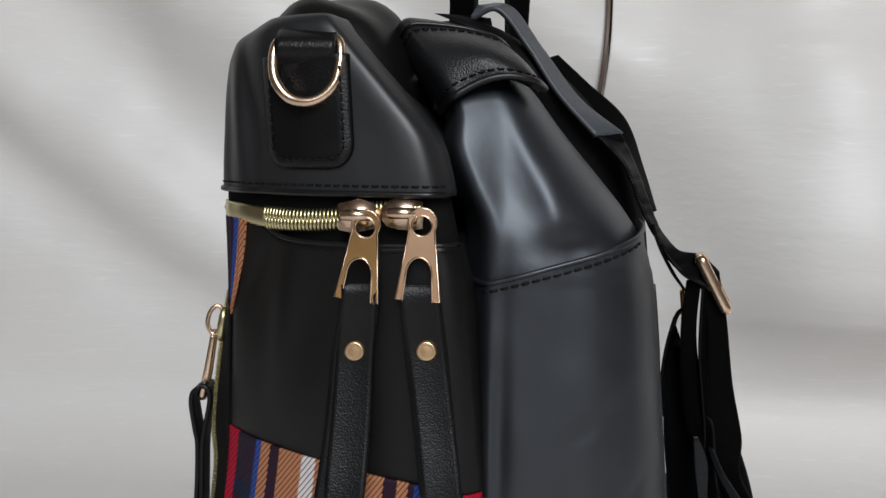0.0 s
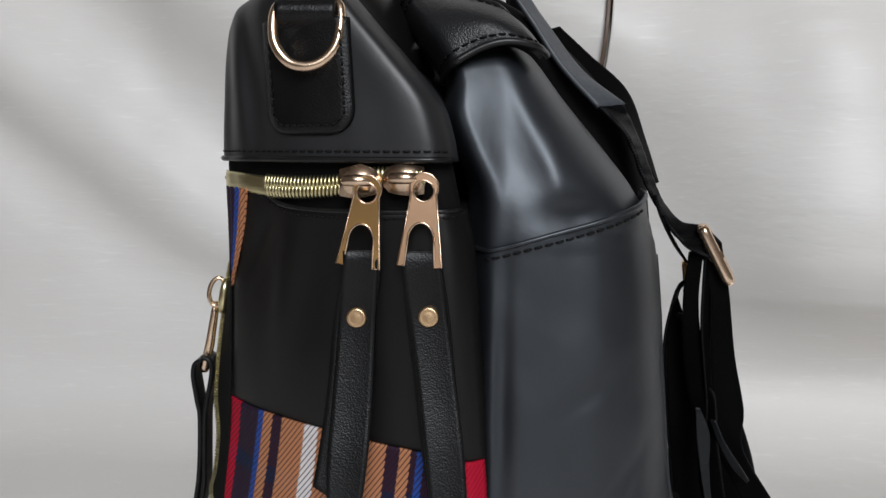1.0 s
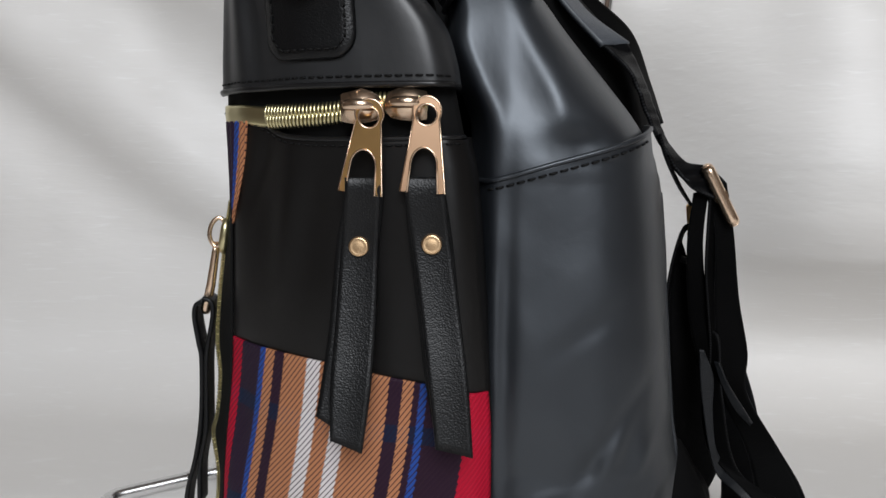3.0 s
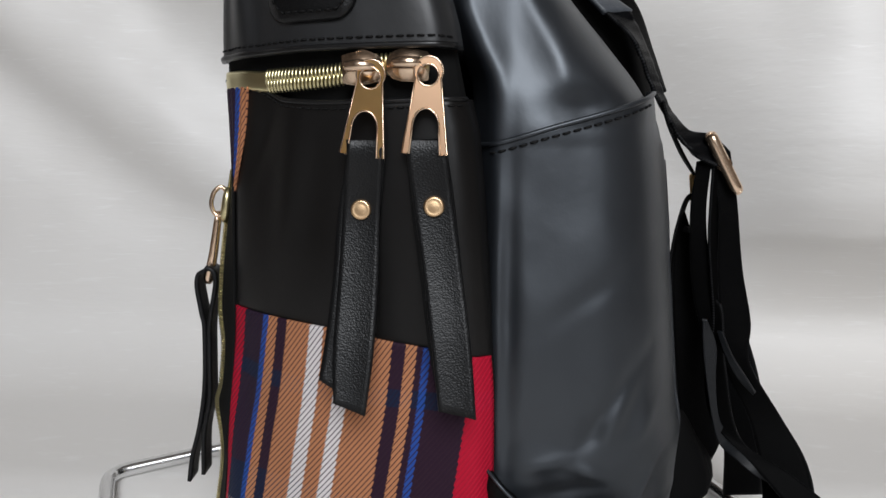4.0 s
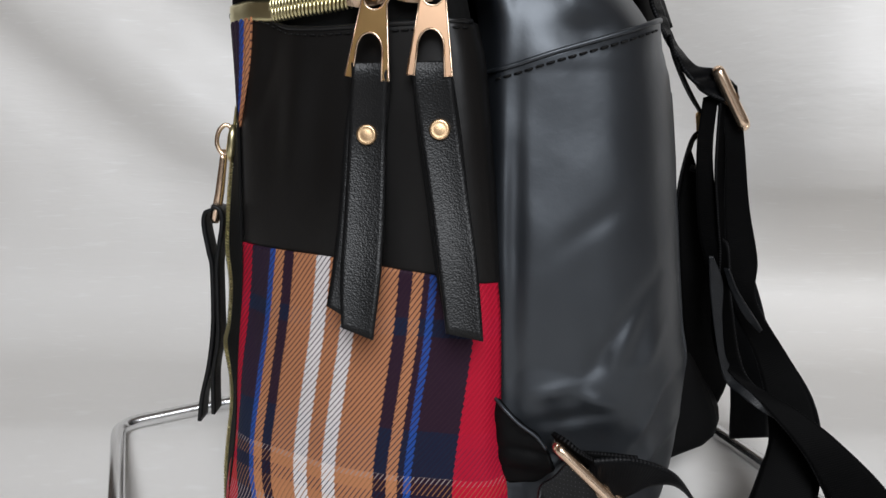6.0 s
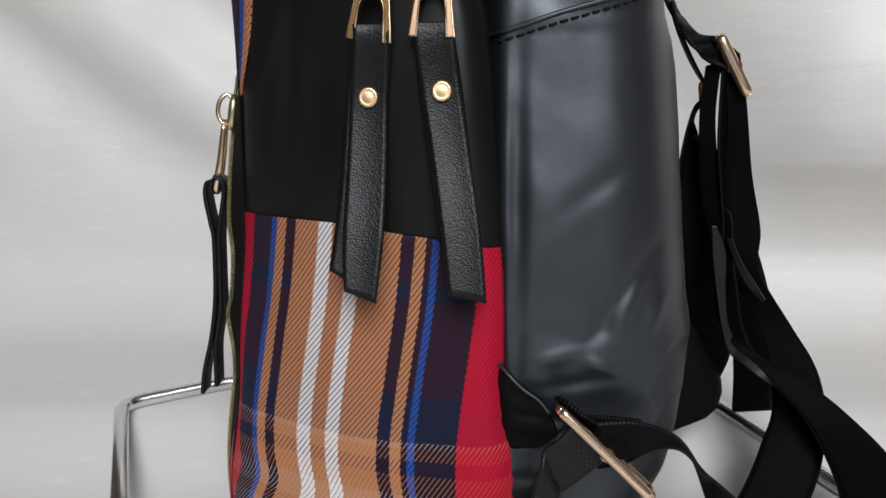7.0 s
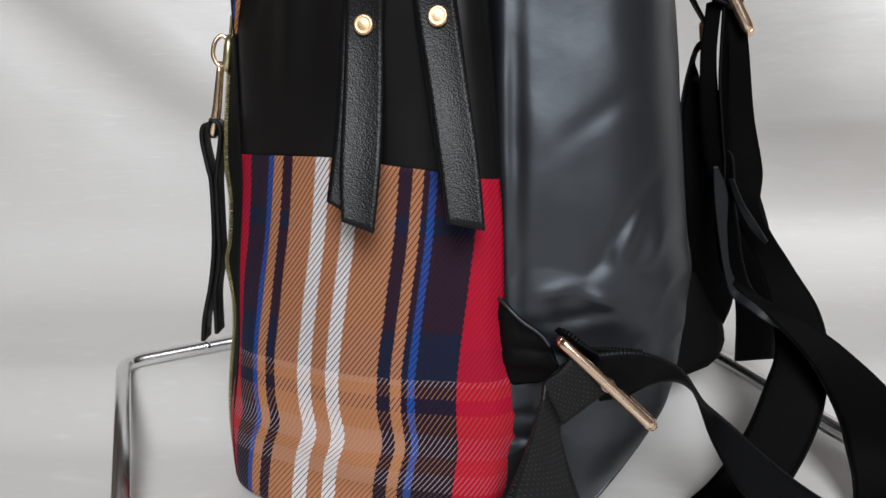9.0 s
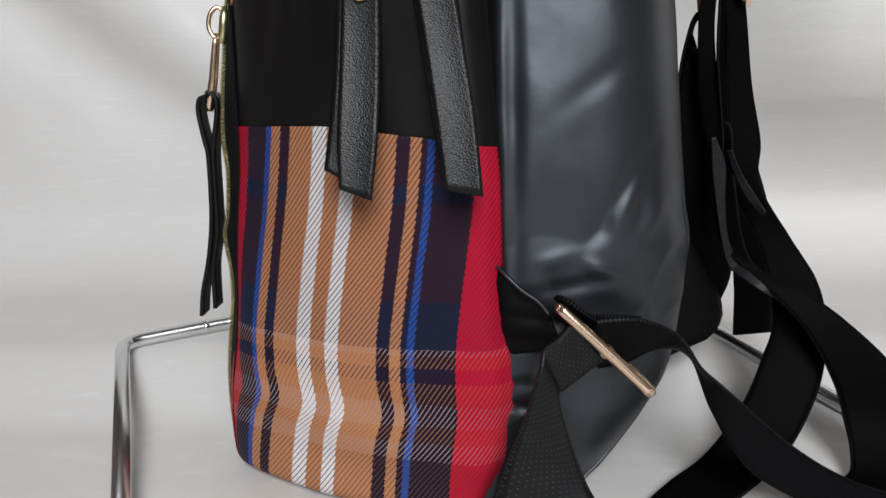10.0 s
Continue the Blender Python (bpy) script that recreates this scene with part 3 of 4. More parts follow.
part("zip_tape", grid(lambda u, v: a_surf(u, zip_low(u) - 3 + (304 - zip_low(u) + 3) * v, -3.5 + 1.5 * (0.5 - abs(v - 0.5))), 50, 6, None, 1.0), LINING, bag)

# pillow of cloth behind the cap, and the dark back body
bm = bmesh.new()
bmesh.ops.create_uvsphere(bm, u_segments=48, v_segments=32, radius=1)
for v in bm.verts:
    c = v.co.copy()
    k = [math.copysign(abs(t) ** 0.72, t) for t in c]
    x, y, z = -55 + 44 * k[0], 368 + 72 * k[1], 330 + 64 * k[2]
    z += 3.0 * noise.noise(Vector((x * 0.03, y * 0.03, 2.2))) + 2.5 * math.sin((x * 0.5 + y) * 0.16) * lump(x, y, -45, 325, 40, 30) + 3 * lump(x, y, -72, 320, 18, 26) - (0.12 * max(0, x + 40) if z > 350 else 0)
    v.co = Vector((x, y, z))
part("top_gusset", bm, NYLON_SIDE, bag, "soft black gusset bulging above the cap")

C_R = ([3, 27, 33, 39, 45, 54, 69, 94, 130, 170, 283, 311, 334, 360, 385, 396], [116, 126, 134, 148, 157, 161, 158, 147, 131, 124, 112, 104, 90, 66, 34, 8])


def back_ring(z):
    xr = hermite(z, *C_R)
    return [Vector((-30, 405, z)), Vector((20, 392, z)), Vector((xr - 22, 378, z)), Vector((xr - 5, 384, z)), Vector((xr, 398, z)), Vector((xr - 4, 418, z)), Vector((xr - 30, 436, z)), Vector((0, 446, z)), Vector((-40, 436, z))]


bm = bmesh.new()
rings = []
for j in range(61):
    rings.append([bm.verts.new(p) for p in curve(back_ring(3 + 392 * j / 60), 40, True)])
for a, b in zip(rings, rings[1:]):
    for i in range(40):
        bm.faces.new((a[i], a[(i + 1) % 40], b[(i + 1) % 40], b[i]))
bm.faces.new(rings[0])
bm.faces.new(rings[-1])
part("back_panel", bm, BACK, bag, "padded black back panel")

# padded leather yoke on top of the main compartment
def yoke_low(u):
    return hermite(u, [0, 0.12, 0.4, 0.65, 1.0], [337, 342, 349, 351, 348])


def yoke(u, v):
    lo = yoke_low(u)
    hi = 381.5 - 9 * u * u - 9 * max(0, 0.22 - u) / 0.22 * (0.22 - u) / 0.22
    z = lo + (hi - lo) * v
    x0 = hermite(v, [0, 0.5, 1], [-4, -17, -31])
    x1 = hermite(v, [0, 0.5, 1], [43, 35, 25])
    x = x0 + (x1 - x0) * u
    y = 289 + 22 * v * v + 12 * v + 26 * max(0, u - 0.45) ** 2
    y += 22 * (max(0, 0.16 - u) / 0.16) ** 2 + 14 * (max(0, u - 0.85) / 0.15) ** 2
    y -= 4.0 * math.sin(math.pi * min(1, v * 1.25)) * math.sin(math.pi * min(1, u * 0.9 + 0.05))
    y += 1.2 * noise.noise(Vector((x * 0.05, z * 0.05, 4.4)))
    return x, y, z


part("yoke", grid(yoke, 40, 30, None, 4.0), LEATHER_PAD, bag, "padded grained leather yoke")
part("yoke_piping", tube([Vector(yoke(k / 40, 0.0)) + Vector((0, -0.6, -0.6)) for k in range(41)], 1.5, 8), EDGE, bag)
part("stitching", stitch_line([Vector(yoke(k / 40, 0.09)) + Vector((0, -0.3, 0)) for k in range(41)]), THREAD, bag)
part("stitching", stitch_line([Vector(yoke(k / 40, 0.8)) + Vector((0, -0.3, 0.2)) for k in range(41)]), THREAD, bag)
part("yoke_piping", tube([Vector(yoke(k / 40, 0.88)) + Vector((0, -0.3, 0.3)) for k in range(41)], 1.0, 8), EDGE, bag)

# open side pocket
def pocket_top(s):
    return hermite(s, [0, 0.1, 0.35, 0.65, 0.88, 1.0], [262, 263, 269.5, 277, 284, 286])


def pocket(u, v):
    s = 0.0 + 0.995 * u
    zt = pocket_top(s)
    z = 0.8 + (zt - 0.8) * v
    p = b_surf(s, min(z, 270), 2.0)
    if z > 262:
        p.y -= (z - 262) * 0.12
    p.z = z
    p.x -= 6 * max(0, (z - 262) / 24) * max(0, s - 0.8) / 0.2
    return p


part("side_pocket", grid(pocket, 84, 170, None, 1.5), NYLON, bag, "smooth black side pocket with stitched rim")
part("pocket_rim", tube([pocket(k / 60, 1.0) for k in range(61)], 1.15, 8), NYLON, bag)
part("stitching", stitch_line([pocket(0.08 + 0.78 * k / 50, 0.9865) + Vector((0, -0.4, 0)) for k in range(51)], 3.0, 1.6, 0.5), THREAD, bag)
part("pocket_piping", tube([b_surf(0.985, 4 + 250 * k / 80, 2.6) for k in range(81)], 1.1, 8), NYLON, bag)

# main zip: brass coil in two meshing rows, running out flat round the corner
def zip_mid(x):
    return hermite(x, [-109, -96, -80, -47, -30, -8, 2], [291.5, 291, 289.5, 290.5, 294, 294.5, 294.5])


coil = part("zip_coil", tube([a_at(-80 + k * 1.5, zip_mid(-80 + k * 1.5), -0.2) for k in range(48)], 2.0, 10), BRASS, bag, "pale brass coil zip")
arch_pts = [(0.0, -0.2, 4.6), (0.1, -1.2, 3.6), (0.25, -2.0, 2.0), (0.4, -1.9, 0.4), (0.5, -1.1, -0.9)]
tooth = part("zip_tooth", tube(arch_pts, [0.5, 0.74, 0.78, 0.74, 0.55], 6), BRASS, coil)
for k in range(82):
    x = -79 + k * 0.86
    d = (a_at(x + 1.5, 290) - a_at(x - 1.5, 290)).normalized()
    turn = math.degrees(math.atan2(d.y, d.x))
    p = a_at(x, zip_mid(x), 0.2) * 0.001
    ob = tooth if k == 0 else new("zip_tooth", tooth.data)
    ob.parent = coil
    high = hermite(x, [-80, -50, -20], [1.08, 0.96, 0.88])
    ob.matrix_basis = pose(*p, 0, 0, turn) @ Matrix.Diagonal((1, 1, high if k % 2 == 0 else -high, 1))
part("coil_run", grid(lambda u, v: a_at(-112 + 34 * u, zip_mid(-112 + 34 * u) + (v - 0.5) * (7.5 + 1.5 * u), 0.8 + 0.9 * math.sin(math.pi * v)), 24, 6, None, 1.0), BRASS, coil)


def arc(cx, cz, r, a0, a1, n, rz=None):
    return [(cx + r * math.cos(radians(a0 + (a1 - a0) * k / n)), cz + (rz or r) * math.sin(radians(a0 + (a1 - a0) * k / n))) for k in range(n + 1)]


def puller(place, lean, flip, ring_x, front_edges, back_edges, rivet_at, label):
    top = part("zip_slider", moved(plate([[(-8.2, -5.6), (-4, -6.4), (2, -6.0), (6, -5.0), (8.3, -2), (8.3, 2), (6, 5.0), (3, 6.2), (0, 7.2), (-3, 6.2), (-8.2, 5.0)]], 3.2), mm_pose(*place) @ Matrix.Diagonal((flip, 1, 1, 1))), GOLD, bag, label)
    x, y, z = place
    part("bridge", tube([(x - 6.4 * flip, y + 1, z + 0.5), (x - 5.2 * flip, y - 2.6, z + 0.6), (x - 1 * flip, y - 3.4, z + 0.8), (x + 4.4 * flip, y - 3.0, z + 0.6), (x + 5.6 * flip, y + 1, z + 0.3)], [1.6, 2.2, 2.4, 2.2, 1.6], 12), GOLD, top)
    outer = [(-9.0, -32.4), (-6.0, -32.6)] + arc(0, -22, 5.3, 180, 0, 12, 7.0) + [(6.0, -32.6), (9.0, -32.4)] + arc(0.3, -1.2, 5.6, -28, 208, 18)
    hole = arc(0.2, -2.6, 3.9, 0, 345, 23)
    hung = mm_pose(x + ring_x, y - 4.6, z - 1.5, 3 if flip > 0 else 0, lean, -3 if flip > 0 else -2.2)
    # matching plates; each one's reflected tone is put into its own gold
    pull = part("pull_plate", moved(plate([outer, hole], 1.9, 0.4), hung), GOLD_DEEP if flip > 0 else GOLD_BRUSHED, top, smooth=False)
    part("plate_rim", moved(tube([(px * 0.985, 0.0, pz) for px, pz in outer], 0.42, 6, True), hung), GOLD, pull)
    part("eye_rim", moved(tube([(px, 0.0, pz) for px, pz in arc(0.2, -2.6, 4.1, 0, 345, 23)], 0.4, 6, True), hung), GOLD, pull)
    strap = part("pull_strap", ribbon(*front_edges, n=40, thick=1.3, across=8, bulge=0.7), LEATHER, top, "black grained leather strap")
    part("strap_back", ribbon(*back_edges, n=40, thick=1.2, across=8, bulge=0.4), LEATHER, top)
    bm = bmesh.new()
    prof = [(0.01, -1.25), (2.0, -1.2), (3.0, -1.05), (3.3, -1.15), (3.8, -0.95), (4.15, -0.4), (4.15, 1.4)]
    vs = [[bm.verts.new((r * math.cos(2 * math.pi * k / 28), yy, r * math.sin(2 * math.pi * k / 28))) for k in range(28)] for r, yy in prof]
    for a, b in zip(vs, vs[1:]):
        for k in range(28):
            bm.faces.new((a[k], a[(k + 1) % 28], b[(k + 1) % 28], b[k]))
    part("rivet", moved(bm, mm_pose(*rivet_at, -4, 0, 0)), GOLD_RIVET, strap, "gold dome rivet")
    return top


puller((-34.5, 264, 292.5), 8, 1, 3.6,
       ([(-41.5, 262.5, 265), (-41.5, 262, 259), (-44.2, 265.5, 236), (-46.2, 260, 205), (-47.5, 253, 180), (-47, 248, 161)],
        [(-27, 262.5, 265), (-27, 262, 259), (-28.8, 265, 236), (-29.6, 260, 205), (-31, 253, 180), (-34, 247.5, 156)]),
       ([(-41, 265.5, 265), (-42, 265, 258), (-46.6, 268, 236), (-49.2, 263.5, 205), (-52, 259, 182), (-54, 255, 168)],
        [(-27, 265.5, 265), (-26.5, 264.5, 258), (-29, 267.5, 236), (-33, 263, 205), (-36, 257, 180), (-38, 252, 159)]),
       (-36.6, 264.0, 237.2), "rose gold zip slider with a leather pull strap")
puller((-17, 263.5, 293.5), 3, -1, 8.3,
       ([(-17.5, 261.5, 265), (-17.3, 260.5, 259), (-14.8, 261.5, 238), (-11, 257.5, 212), (-7.5, 250.5, 185), (-4.5, 244.5, 160)],
        [(-2.5, 261.5, 265), (-1.5, 260.5, 259), (0.8, 261.5, 239), (4.5, 257.5, 212), (8.2, 250.5, 185), (10.4, 244, 157)]),
       ([(-17.3, 264.5, 265), (-17.5, 263, 260), (-16.2, 264.5, 238), (-12.8, 261, 212), (-9.3, 255, 185), (-5, 249, 163)],
        [(-2.5, 264.5, 265), (-1.5, 262.5, 260), (1.5, 264, 239), (4.5, 260.5, 212), (8, 254.5, 185), (10, 248, 160)]),
       (-6.8, 260.0, 239), "rose gold zip slider with a leather pull strap")

# D ring on its stitched tab
def tab_sheet(u, v, grow=0.0):
    z = 311 + 45 * v
    low = max(0.0, 11 - (z - 311))
    half = 20.5 - (11 - math.sqrt(max(121 - low * low, 0))) - 1.2 * v + grow
    x = -57.3 + half * (2 * u - 1) + 1.0 * (1 - v)
    edge = min(1.0, 8 * min(u, 1 - u), 10 * v + 0.02) ** 0.5
    return a_at(x, z, 3.6 + 2.6 * edge)


tab = part("ring_tab", grid(tab_sheet, 36, 36, None, 2.4), LEATHER, bag, "stitched leather tab holding a gold D ring")
line = [tab_sheet(0.1, 0.9 - 0.72 * k / 20) for k in range(21)] + [tab_sheet(0.16 + 0.68 * k / 20, 0.085) for k in range(21)] + [tab_sheet(0.9, 0.18 + 0.72 * k / 20) for k in range(21)]
part("stitching", stitch_line([p + Vector((0, -0.3, 0)) for p in line], 2.4, 1.3, 0.45), THREAD, tab)
ry = 268.0
ring = curve([(-65.5, ry + 3, 362), (-67.6, ry + 1, 359), (-68.2, ry - 1, 353), (-67.2, ry - 2, 345.5), (-62.2, ry - 2.6, 339), (-55, ry - 3, 337.2), (-48.5, ry - 2.6, 339.4), (-43.5, ry - 2, 345), (-41.6, ry - 1, 353), (-42, ry + 1, 359.5), (-44, ry + 3, 362.5)], 60) + curve([(-45, ry + 4.6, 362), (-55, ry + 4.8, 361), (-64.5, ry + 4.6, 361.6)], 14)
part("d_ring", tube(ring, 2.1, 14, True), GOLD, tab, "polished gold D ring")


def loop_band(u, v):
    a = v * 1.35
    x = -67 + 23.5 * u
    if a < 0.35:
        return Vector((x, 280 - 16 * a / 0.35 * 0.55, 368 - 4 * (a / 0.35)))
    if a < 1.0:
        w = (a - 0.35) / 0.65
        return Vector((x, 271.2 - 5.0 * math.sin(math.pi * w) - 1.0 * w, 364 - 11 * w))
    return Vector((x, 270.2 + 8 * (a - 1), 353 - 22 * (a - 1)))


part("ring_loop", grid(loop_band, 12, 30, None, 1.3), LEATHER, tab)

# front zip along the far edge, seen from its side
edge_line = [(-109, 322, 250), (-110.5, 323.5, 245), (-112.5, 324.5, 237), (-116, 325, 218), (-119, 325, 198), (-121, 325, 178), (-120.5, 325, 160), (-123, 325, 139), (-126, 325, 127), (-124.5, 325, 108), (-125.5, 325, 91), (-129, 325, 71), (-132, 325, 50), (-134, 327, 25), (-133, 330, 8)]
pts = curve(edge_line, 170)
front_zip = part("front_zip", tube(pts, 0.8, 8), LINING, bag, "brass front zip with gold pull")
bm = bmesh.new()
for k in range(0, 168):
    p = pts[k]
    d = (pts[k + 1] - pts[k]).normalized()
    for sgn in (-1, 1):
        c = p + d * (0.45 * (sgn > 0))
        tube([c + Vector((-0.9, -1.3 * sgn - 0.4, 0)), c + Vector((-1.0, -0.3 * sgn - 0.8, 0)), c + Vector((0.6, -0.9, 0.2 * sgn))], 0.7, 5, bm=bm)
part("zip_coil", bm, BRASS, front_zip)
part("zip_tape", ribbon([p + Vector((0.6, 0.5, 0)) for p in pts[::8]], [a_surf(0.05, p.z, 0.7) for p in pts[::8]], 60, 1.0), LINING, front_zip)
ringp = [(-118, 325, 241), (-121, 324, 238), (-122.3, 323.5, 232), (-120, 323.5, 227), (-116, 324, 228.5), (-114, 325, 234), (-115.5, 325.5, 239.5)]
part("pull_ring", tube(curve(ringp, 40, True), 1.15, 10, True), GOLD, front_zip)
part("slider", tube([(-113, 323, 241), (-113.5, 322, 236), (-115, 322, 228), (-115.8, 323, 224)], [1.4, 2.3, 2.4, 1.5], 10), BRASS, front_zip)
pull = part("pull_bar", tube([(-119.3, 324.5, 229), (-120, 324.5, 224), (-123.5, 325, 207), (-126.8, 325, 194), (-127.2, 325, 191.5)], [1.3, 2.0, 2.4, 2.7, 1.6], 12, flat=0.75), GOLD, front_zip)
for strand in ([(-126.5, 200), (-130.5, 198), (-132, 191), (-130.5, 177), (-129.6, 168), (-131.5, 139), (-135.5, 117), (-141, 98), (-143.5, 84)], [(-126.5, 200), (-122.7, 198), (-122.6, 191), (-125.8, 177), (-127.2, 168), (-128.4, 146), (-129.5, 130), (-133.8, 111), (-135.5, 88)]):
    part("pull_strap", ribbon([(x, 319, z) for x, z in strand], [(x - 0.6, 330, z) for x, z in strand], 50, 1.9, 4), LEATHER, pull, "looped leather strip")

# ---- straps ----
def strap(name, left, right, material=None, thick=1.5, n=80, parent=bag, label="", bulge=0.0):
    return part(name, ribbon(left, right, n, thick, 8, bulge), material or WEB, parent, label)


shoulder = strap("shoulder_strap", [(12, 402, 405), (31, 388, 401), (49, 386, 378), (70, 380, 350), (92, 370, 331)], [(8, 384, 394), (23, 378, 398), (40, 376, 378), (56, 370, 353), (76, 362, 329)], WEB_LIT, 2.6, 50, label="black shoulder strap with a gold slider buckle")


def crinkled(bm, depth, step):
    """Small cross wrinkles in a slack strap."""
    for v in bm.verts:
        v.co.y += depth * (1 - abs(noise.noise(Vector((v.co.x * 0.04, v.co.z * step, 6.1)))) * 2)
    return bm


part("strap_end", crinkled(ribbon([(90, 371, 333), (97, 366, 318), (103, 360, 301), (111, 358, 281), (121, 357, 269), (134, 357, 266), (144, 357, 257)], [(75, 363, 331), (84, 357, 322), (91, 353, 313), (100, 352, 292), (108, 351, 277), (117, 350, 263), (125, 350, 255), (138, 350, 249)], 90, 2.0, 8), 2.2, 0.16), WEB_SHINY, shoulder, "crinkled black strap end")
strap("strap_lining", [(50, 392, 372), (70, 390, 350), (90, 382, 328), (99, 374, 310), (108.5, 366, 288)], [(58, 398, 375), (76, 398, 359), (97, 395, 339), (106, 385, 311), (110, 369, 288)], WEB, 2.0, 40, shoulder)
strap("strap_tail", [(104, 349, 283), (109, 352, 271), (119, 360, 256), (129, 369, 244)], [(106, 358, 282), (111, 361, 270), (120.5, 368, 255), (131, 376, 243)], WEB, 1.4)


def slider_buckle(p0, p1, depth, r, parent, material):
    """A rectangular slider seen on its edge, with a middle bar."""
    p0, p1, d = Vector(p0), Vector(p1), Vector(depth)
    e = (p1 - p0) * 0.08
    f = d * 0.2
    loop = [p0 + f, p0 + e * 0.3 + f * 0.3, p0 + e, p0.lerp(p1, 0.5), p1 - e, p1 - e * 0.3 + f * 0.3, p1 + f, p1 + d - f, p1 + d - e * 0.3 - f * 0.3, p1 + d - e, (p0 + p1) / 2 + d, p0 + d + e, p0 + d + e * 0.3 - f * 0.3, p0 + d - f]
    ob = part("slider_buckle", tube(curve(loop, 70, True), r, 12, True), material, parent, "polished gold slider buckle")
    mid = p0.lerp(p1, 0.52)
    part("middle_bar", tube([mid - d * 0.06, mid + d * 0.5, mid + d * 1.02], [r * 1.25, r, r], 10), material, ob)
    return ob


slider_buckle((131, 352, 265), (145.5, 351, 238), (5, 13, -1), 3.2, shoulder, GOLD)
slider_buckle((129, 371, 243), (132.5, 371, 215), (3, 10, 0), 1.7, shoulder, GOLD_DEEP)

strap("webbing_strap", [(129, 357, 261), (138, 357, 233), (141.5, 360, 195), (145, 360, 165), (151, 360, 136), (165, 357, 106), (170, 345, 69), (161, 335, 47), (146, 322, 25), (123, 306, 6), (101, 288, 2.5), (86, 272, 2), (70, 252, 2)],
      [(142, 355, 258), (148, 357, 232), (154.5, 359, 195), (161, 358, 165), (162, 356, 142), (180, 355, 112), (192, 345, 89), (194, 335, 66), (186, 321, 36), (162, 301, 8), (134, 278, 2.5), (118, 264, 2), (102, 246, 2)], WEB, 1.5, 110, shoulder, "wide black webbing looping to the cloth")
strap("webbing_strap", [(127, 360, 252), (126, 362, 222), (131, 365, 181), (138, 360, 150), (140, 355, 119), (146, 350, 104), (162, 335, 88), (178, 322, 68), (190, 315, 43), (194, 310, 26), (194, 301, 13), (189, 292, 4), (172, 283, 3)],
      [(134, 357, 254), (134, 360, 222), (141, 360, 181), (145, 355, 172), (147, 350, 142), (156, 345, 102), (180, 330, 87), (196, 320, 75), (216, 310, 54), (227, 305, 28), (226, 296, 10), (209, 282, 2.5), (186, 272, 2)], WEB, 1.5, 110, shoulder, "twisted black webbing")
strap("webbing_strap", [(126, 376, 228), (124.5, 378, 212), (123, 378, 189), (125, 378, 155), (129, 378, 121), (131, 380, 103), (130, 384, 80), (126, 390, 52)],
      [(131, 375, 214), (134, 376, 201), (139, 377, 190), (147, 378, 165), (153, 380, 130), (159, 384, 100), (161, 388, 80), (156, 394, 58)], WEB, 1.5, 80, shoulder)
strap("webbing_loop", [(132, 369, 236), (126, 371, 232), (122.5, 373, 218), (120.5, 375, 200), (121, 377, 182), (123, 378, 168)], [(133, 374, 233), (128, 376, 229), (126, 378, 216), (124, 379, 200), (124.5, 380, 184), (127, 380, 168)], WEB, 1.4, 40, shoulder)
part("loop_bar", tube([(126, 371, 214.5), (130, 369.5, 213), (136, 370, 214)], 1.8, 8), EDGE, shoulder)
strap("webbing_strap", [(150, 385, 160), (157, 388, 120), (166, 393, 75), (169, 396, 39)], [(166, 380, 160), (181, 384, 118), (189, 390, 75), (192, 393, 42)], WEB_SHINY, 1.5, 50, shoulder)
# two added strips paint the light along turned webbing edges
strap("strap_fold", [(132, 349, 169), (133, 349, 154), (136, 349, 135), (141, 349, 111), (146, 349, 97), (152, 342, 92), (159, 336, 87), (171, 336, 80)], [(134, 348, 169), (140, 349, 154), (141, 349, 135), (144, 349, 114), (150, 349, 103), (156, 342, 96), (162, 336, 89), (171, 336, 82)], WEB_EDGE_LIT, 1.2, 70, shoulder, "lit turned edge of black satin webbing, added as a paler strip")
strap("strap_fold", [(141, 350, 162), (145, 350, 151), (153, 350, 136), (163, 350, 126)], [(143, 348, 162), (149, 348, 149), (157, 348, 137), (163, 348, 128)], WEB_EDGE_LIT, 1.2, 40, shoulder, "lit turned edge of black satin webbing, added as a paler strip")
strap("webbing_edge", [(133, 354, 258), (134, 356, 215), (137, 357, 190), (140, 357, 165), (139, 355, 140)], [(141, 358, 256), (141, 361, 215), (143, 361, 190), (144, 361, 165), (145, 357, 140)], WEB, 1.5, 50, shoulder)

# lower strap through its ring, at the bottom of the side
lower = strap("lower_strap", [(54, 250, 103), (73, 251, 103), (91, 255, 94), (103, 260, 76), (117, 262, 64), (145, 262, 39), (170, 261, 23), (196, 262, 13), (215, 270, 8)],
              [(58, 254, 80), (70, 257, 81), (84, 261, 85), (100, 268, 79), (111, 267, 53), (126, 262, 28), (146, 258, 15), (172, 256, 4), (200, 258, 3)], WEB_SHINY, 1.5, 90, label="black webbing strap threaded through a gold ring")
strap("strap_turn", [(46, 251, 103), (40, 250, 96), (34, 250, 91), (32, 247, 83), (26, 245, 63), (20, 243, 48), (14, 240, 31), (8, 238, 10), (6, 240, 2)],
      [(60, 252, 86), (50, 251, 78), (42, 250, 72), (40, 247, 71), (45, 245, 52), (52, 243, 32), (57, 240, 22), (60, 238, 8), (62, 240, 2)], WEB_FLECKED, 1.5, 80, lower)
strap("strap_fold", [(50, 258, 103), (62, 254, 104), (75, 253, 103)], [(44, 256, 84), (60, 256, 84), (72, 257, 87)], WEB, 1.4, 30, lower)
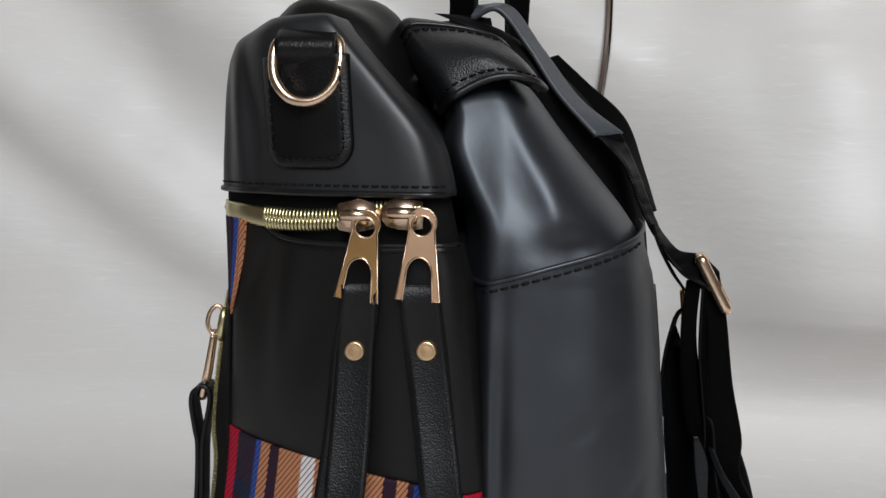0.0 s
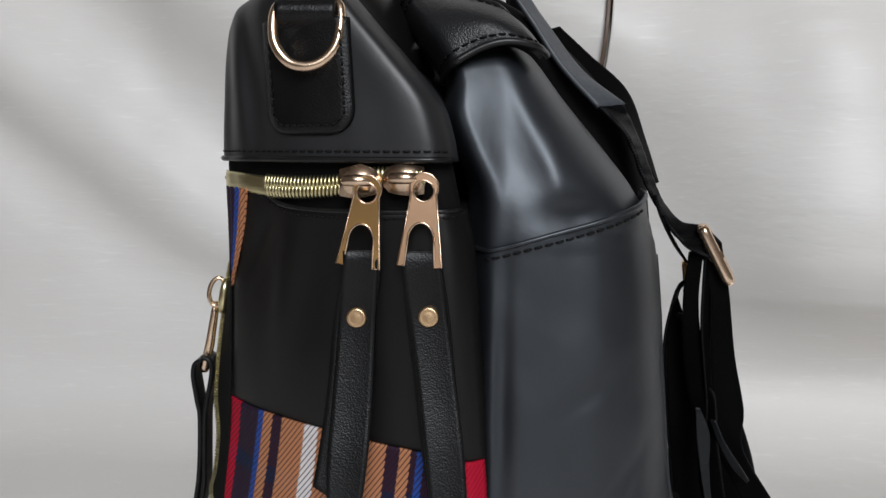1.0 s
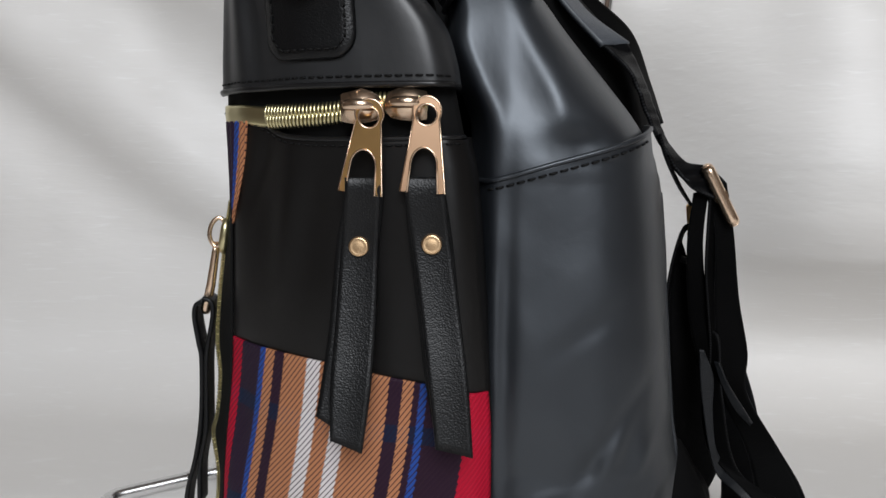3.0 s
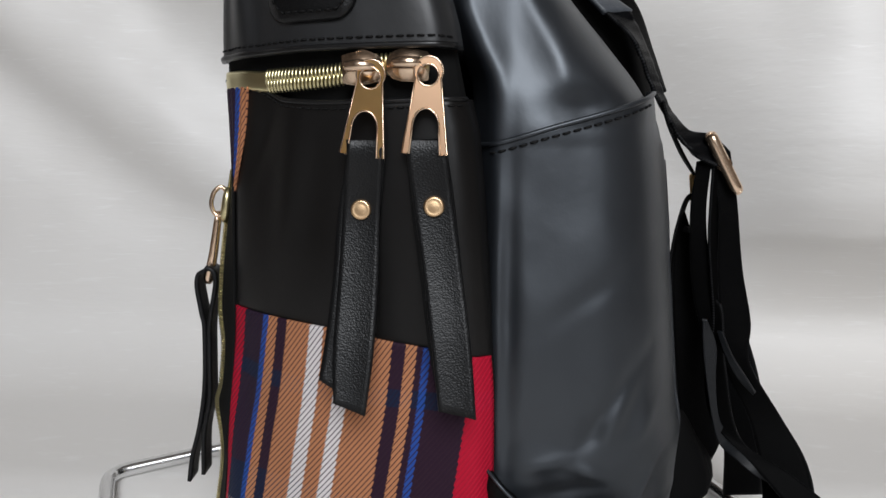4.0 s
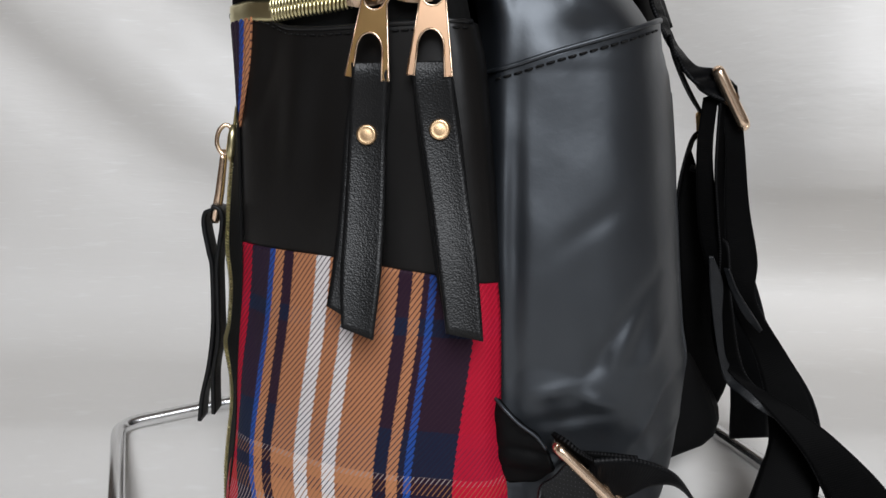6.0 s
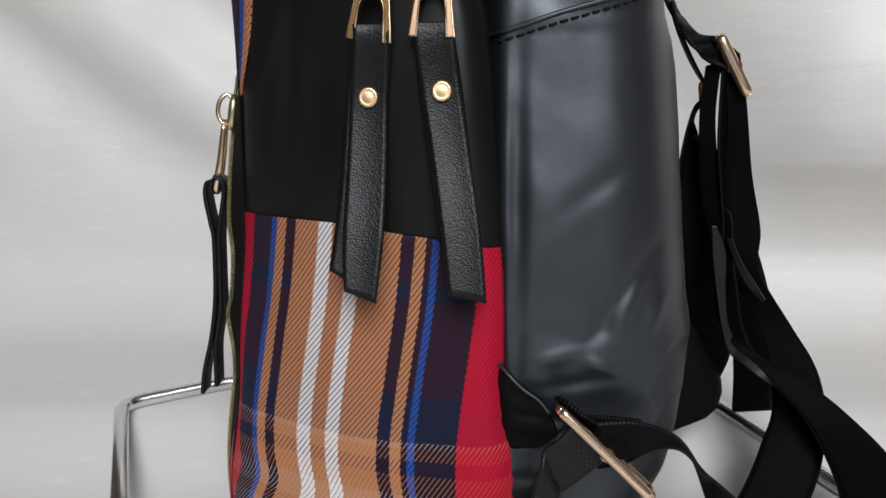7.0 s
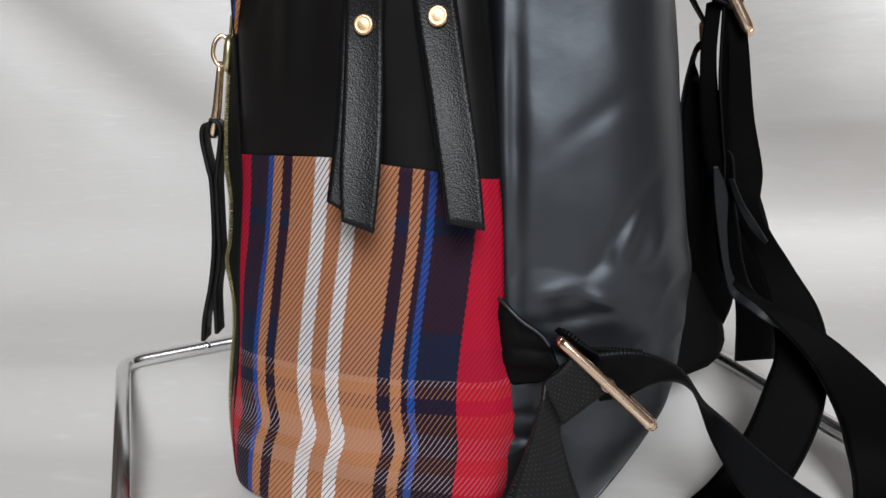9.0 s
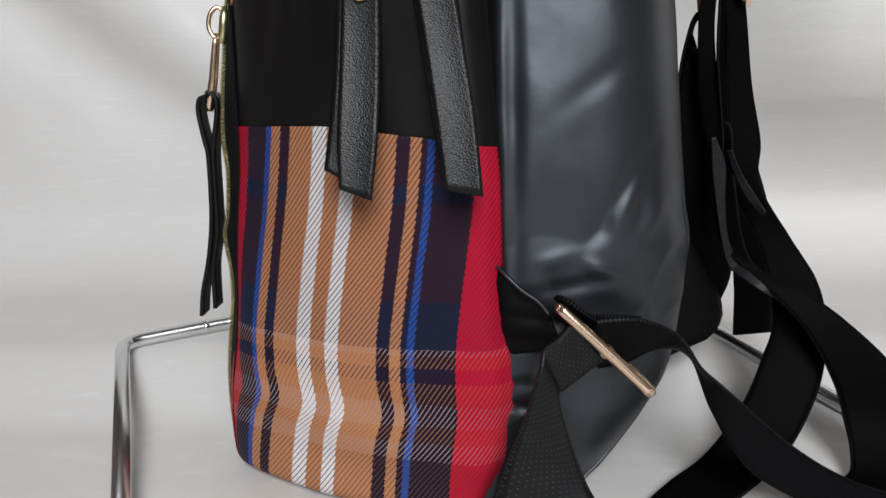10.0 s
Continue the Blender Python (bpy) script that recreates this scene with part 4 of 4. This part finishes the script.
slider_buckle((41, 250, 109), (77, 242, 75), (2.6, 12.5, -4.5), 2.5, lower, GOLD)
strap("ring_webbing", [(42, 264, 106), (39, 256, 111.5), (43.5, 249, 112), (49, 247.5, 108), (56, 249, 103)], [(50, 266, 97), (46, 259, 102), (47, 254, 103.5), (51, 251.5, 102), (58, 252, 97)], WEB, 1.8, 30, lower)
wing_top = [(15, 268, 123), (20, 263, 119), (26, 261, 113.5), (33, 260, 108.5), (37.5, 259, 103)]
wing_low = [(14, 272, 78), (21, 268, 80), (28, 267, 82), (35, 265, 84), (41, 259, 92)]
wing = part("strap_wing", crinkled(ribbon(wing_top, wing_low, 40, 2.0, 24, 1.5), 2.2, 0.09), BACK, bag, "sewn corner wing of black leatherette")
part("wing_piping", tube(curve(wing_top, 30), 0.8, 8), NYLON, wing)

# top handle
handle = strap("top_handle", [(-6, 424, 384), (-5, 424, 410), (-6, 425, 432), (4, 427, 450), (20, 428, 456), (36, 427, 450), (45, 425, 432), (44, 424, 410), (43, 424, 384)],
               [(11, 414, 384), (11, 414, 407), (12, 416, 428), (15, 418, 438), (20, 418, 441), (26, 418, 438), (30, 416, 428), (30, 414, 407), (31, 414, 384)], WEB, 3.0, 60, label="black carrying handle")

# ---- chrome stand behind the bag ----
stand = thing("wire_stand", "bent chrome tube stand lying on white cloth behind the backpack", "stand")


def bent(points, r):
    """Straight runs with rounded corners."""
    p = [Vector(q) for q in points]
    out = [p[0]]
    for a, b, c in zip(p, p[1:], p[2:]):
        u, v = b + (a - b).normalized() * r, b + (c - b).normalized() * r
        out += [u.lerp(b, t).lerp(b.lerp(v, t), t) for t in (0, 0.2, 0.4, 0.6, 0.8, 1.0)]
    return out + [p[-1]]


path = bent([(-154, 235, 5.2), (-250, 421, 29), (-176, 462, 31), (140, 466, 31), (166, 434, 31), (224, 357, 7), (252, 320, 5.2)], 14)
part("tube_frame", tube(path, 4.8, 18), CHROME, stand)
a, c = Vector((-250, 421, 29)), Vector((-176, 462, 31))
part("joint_sleeve", tube([a.lerp(c, 0.66), a.lerp(c, 0.665), a.lerp(c, 0.70), a.lerp(c, 0.705)], [4.7, 5.3, 5.3, 4.7], 18), CHROME, stand)
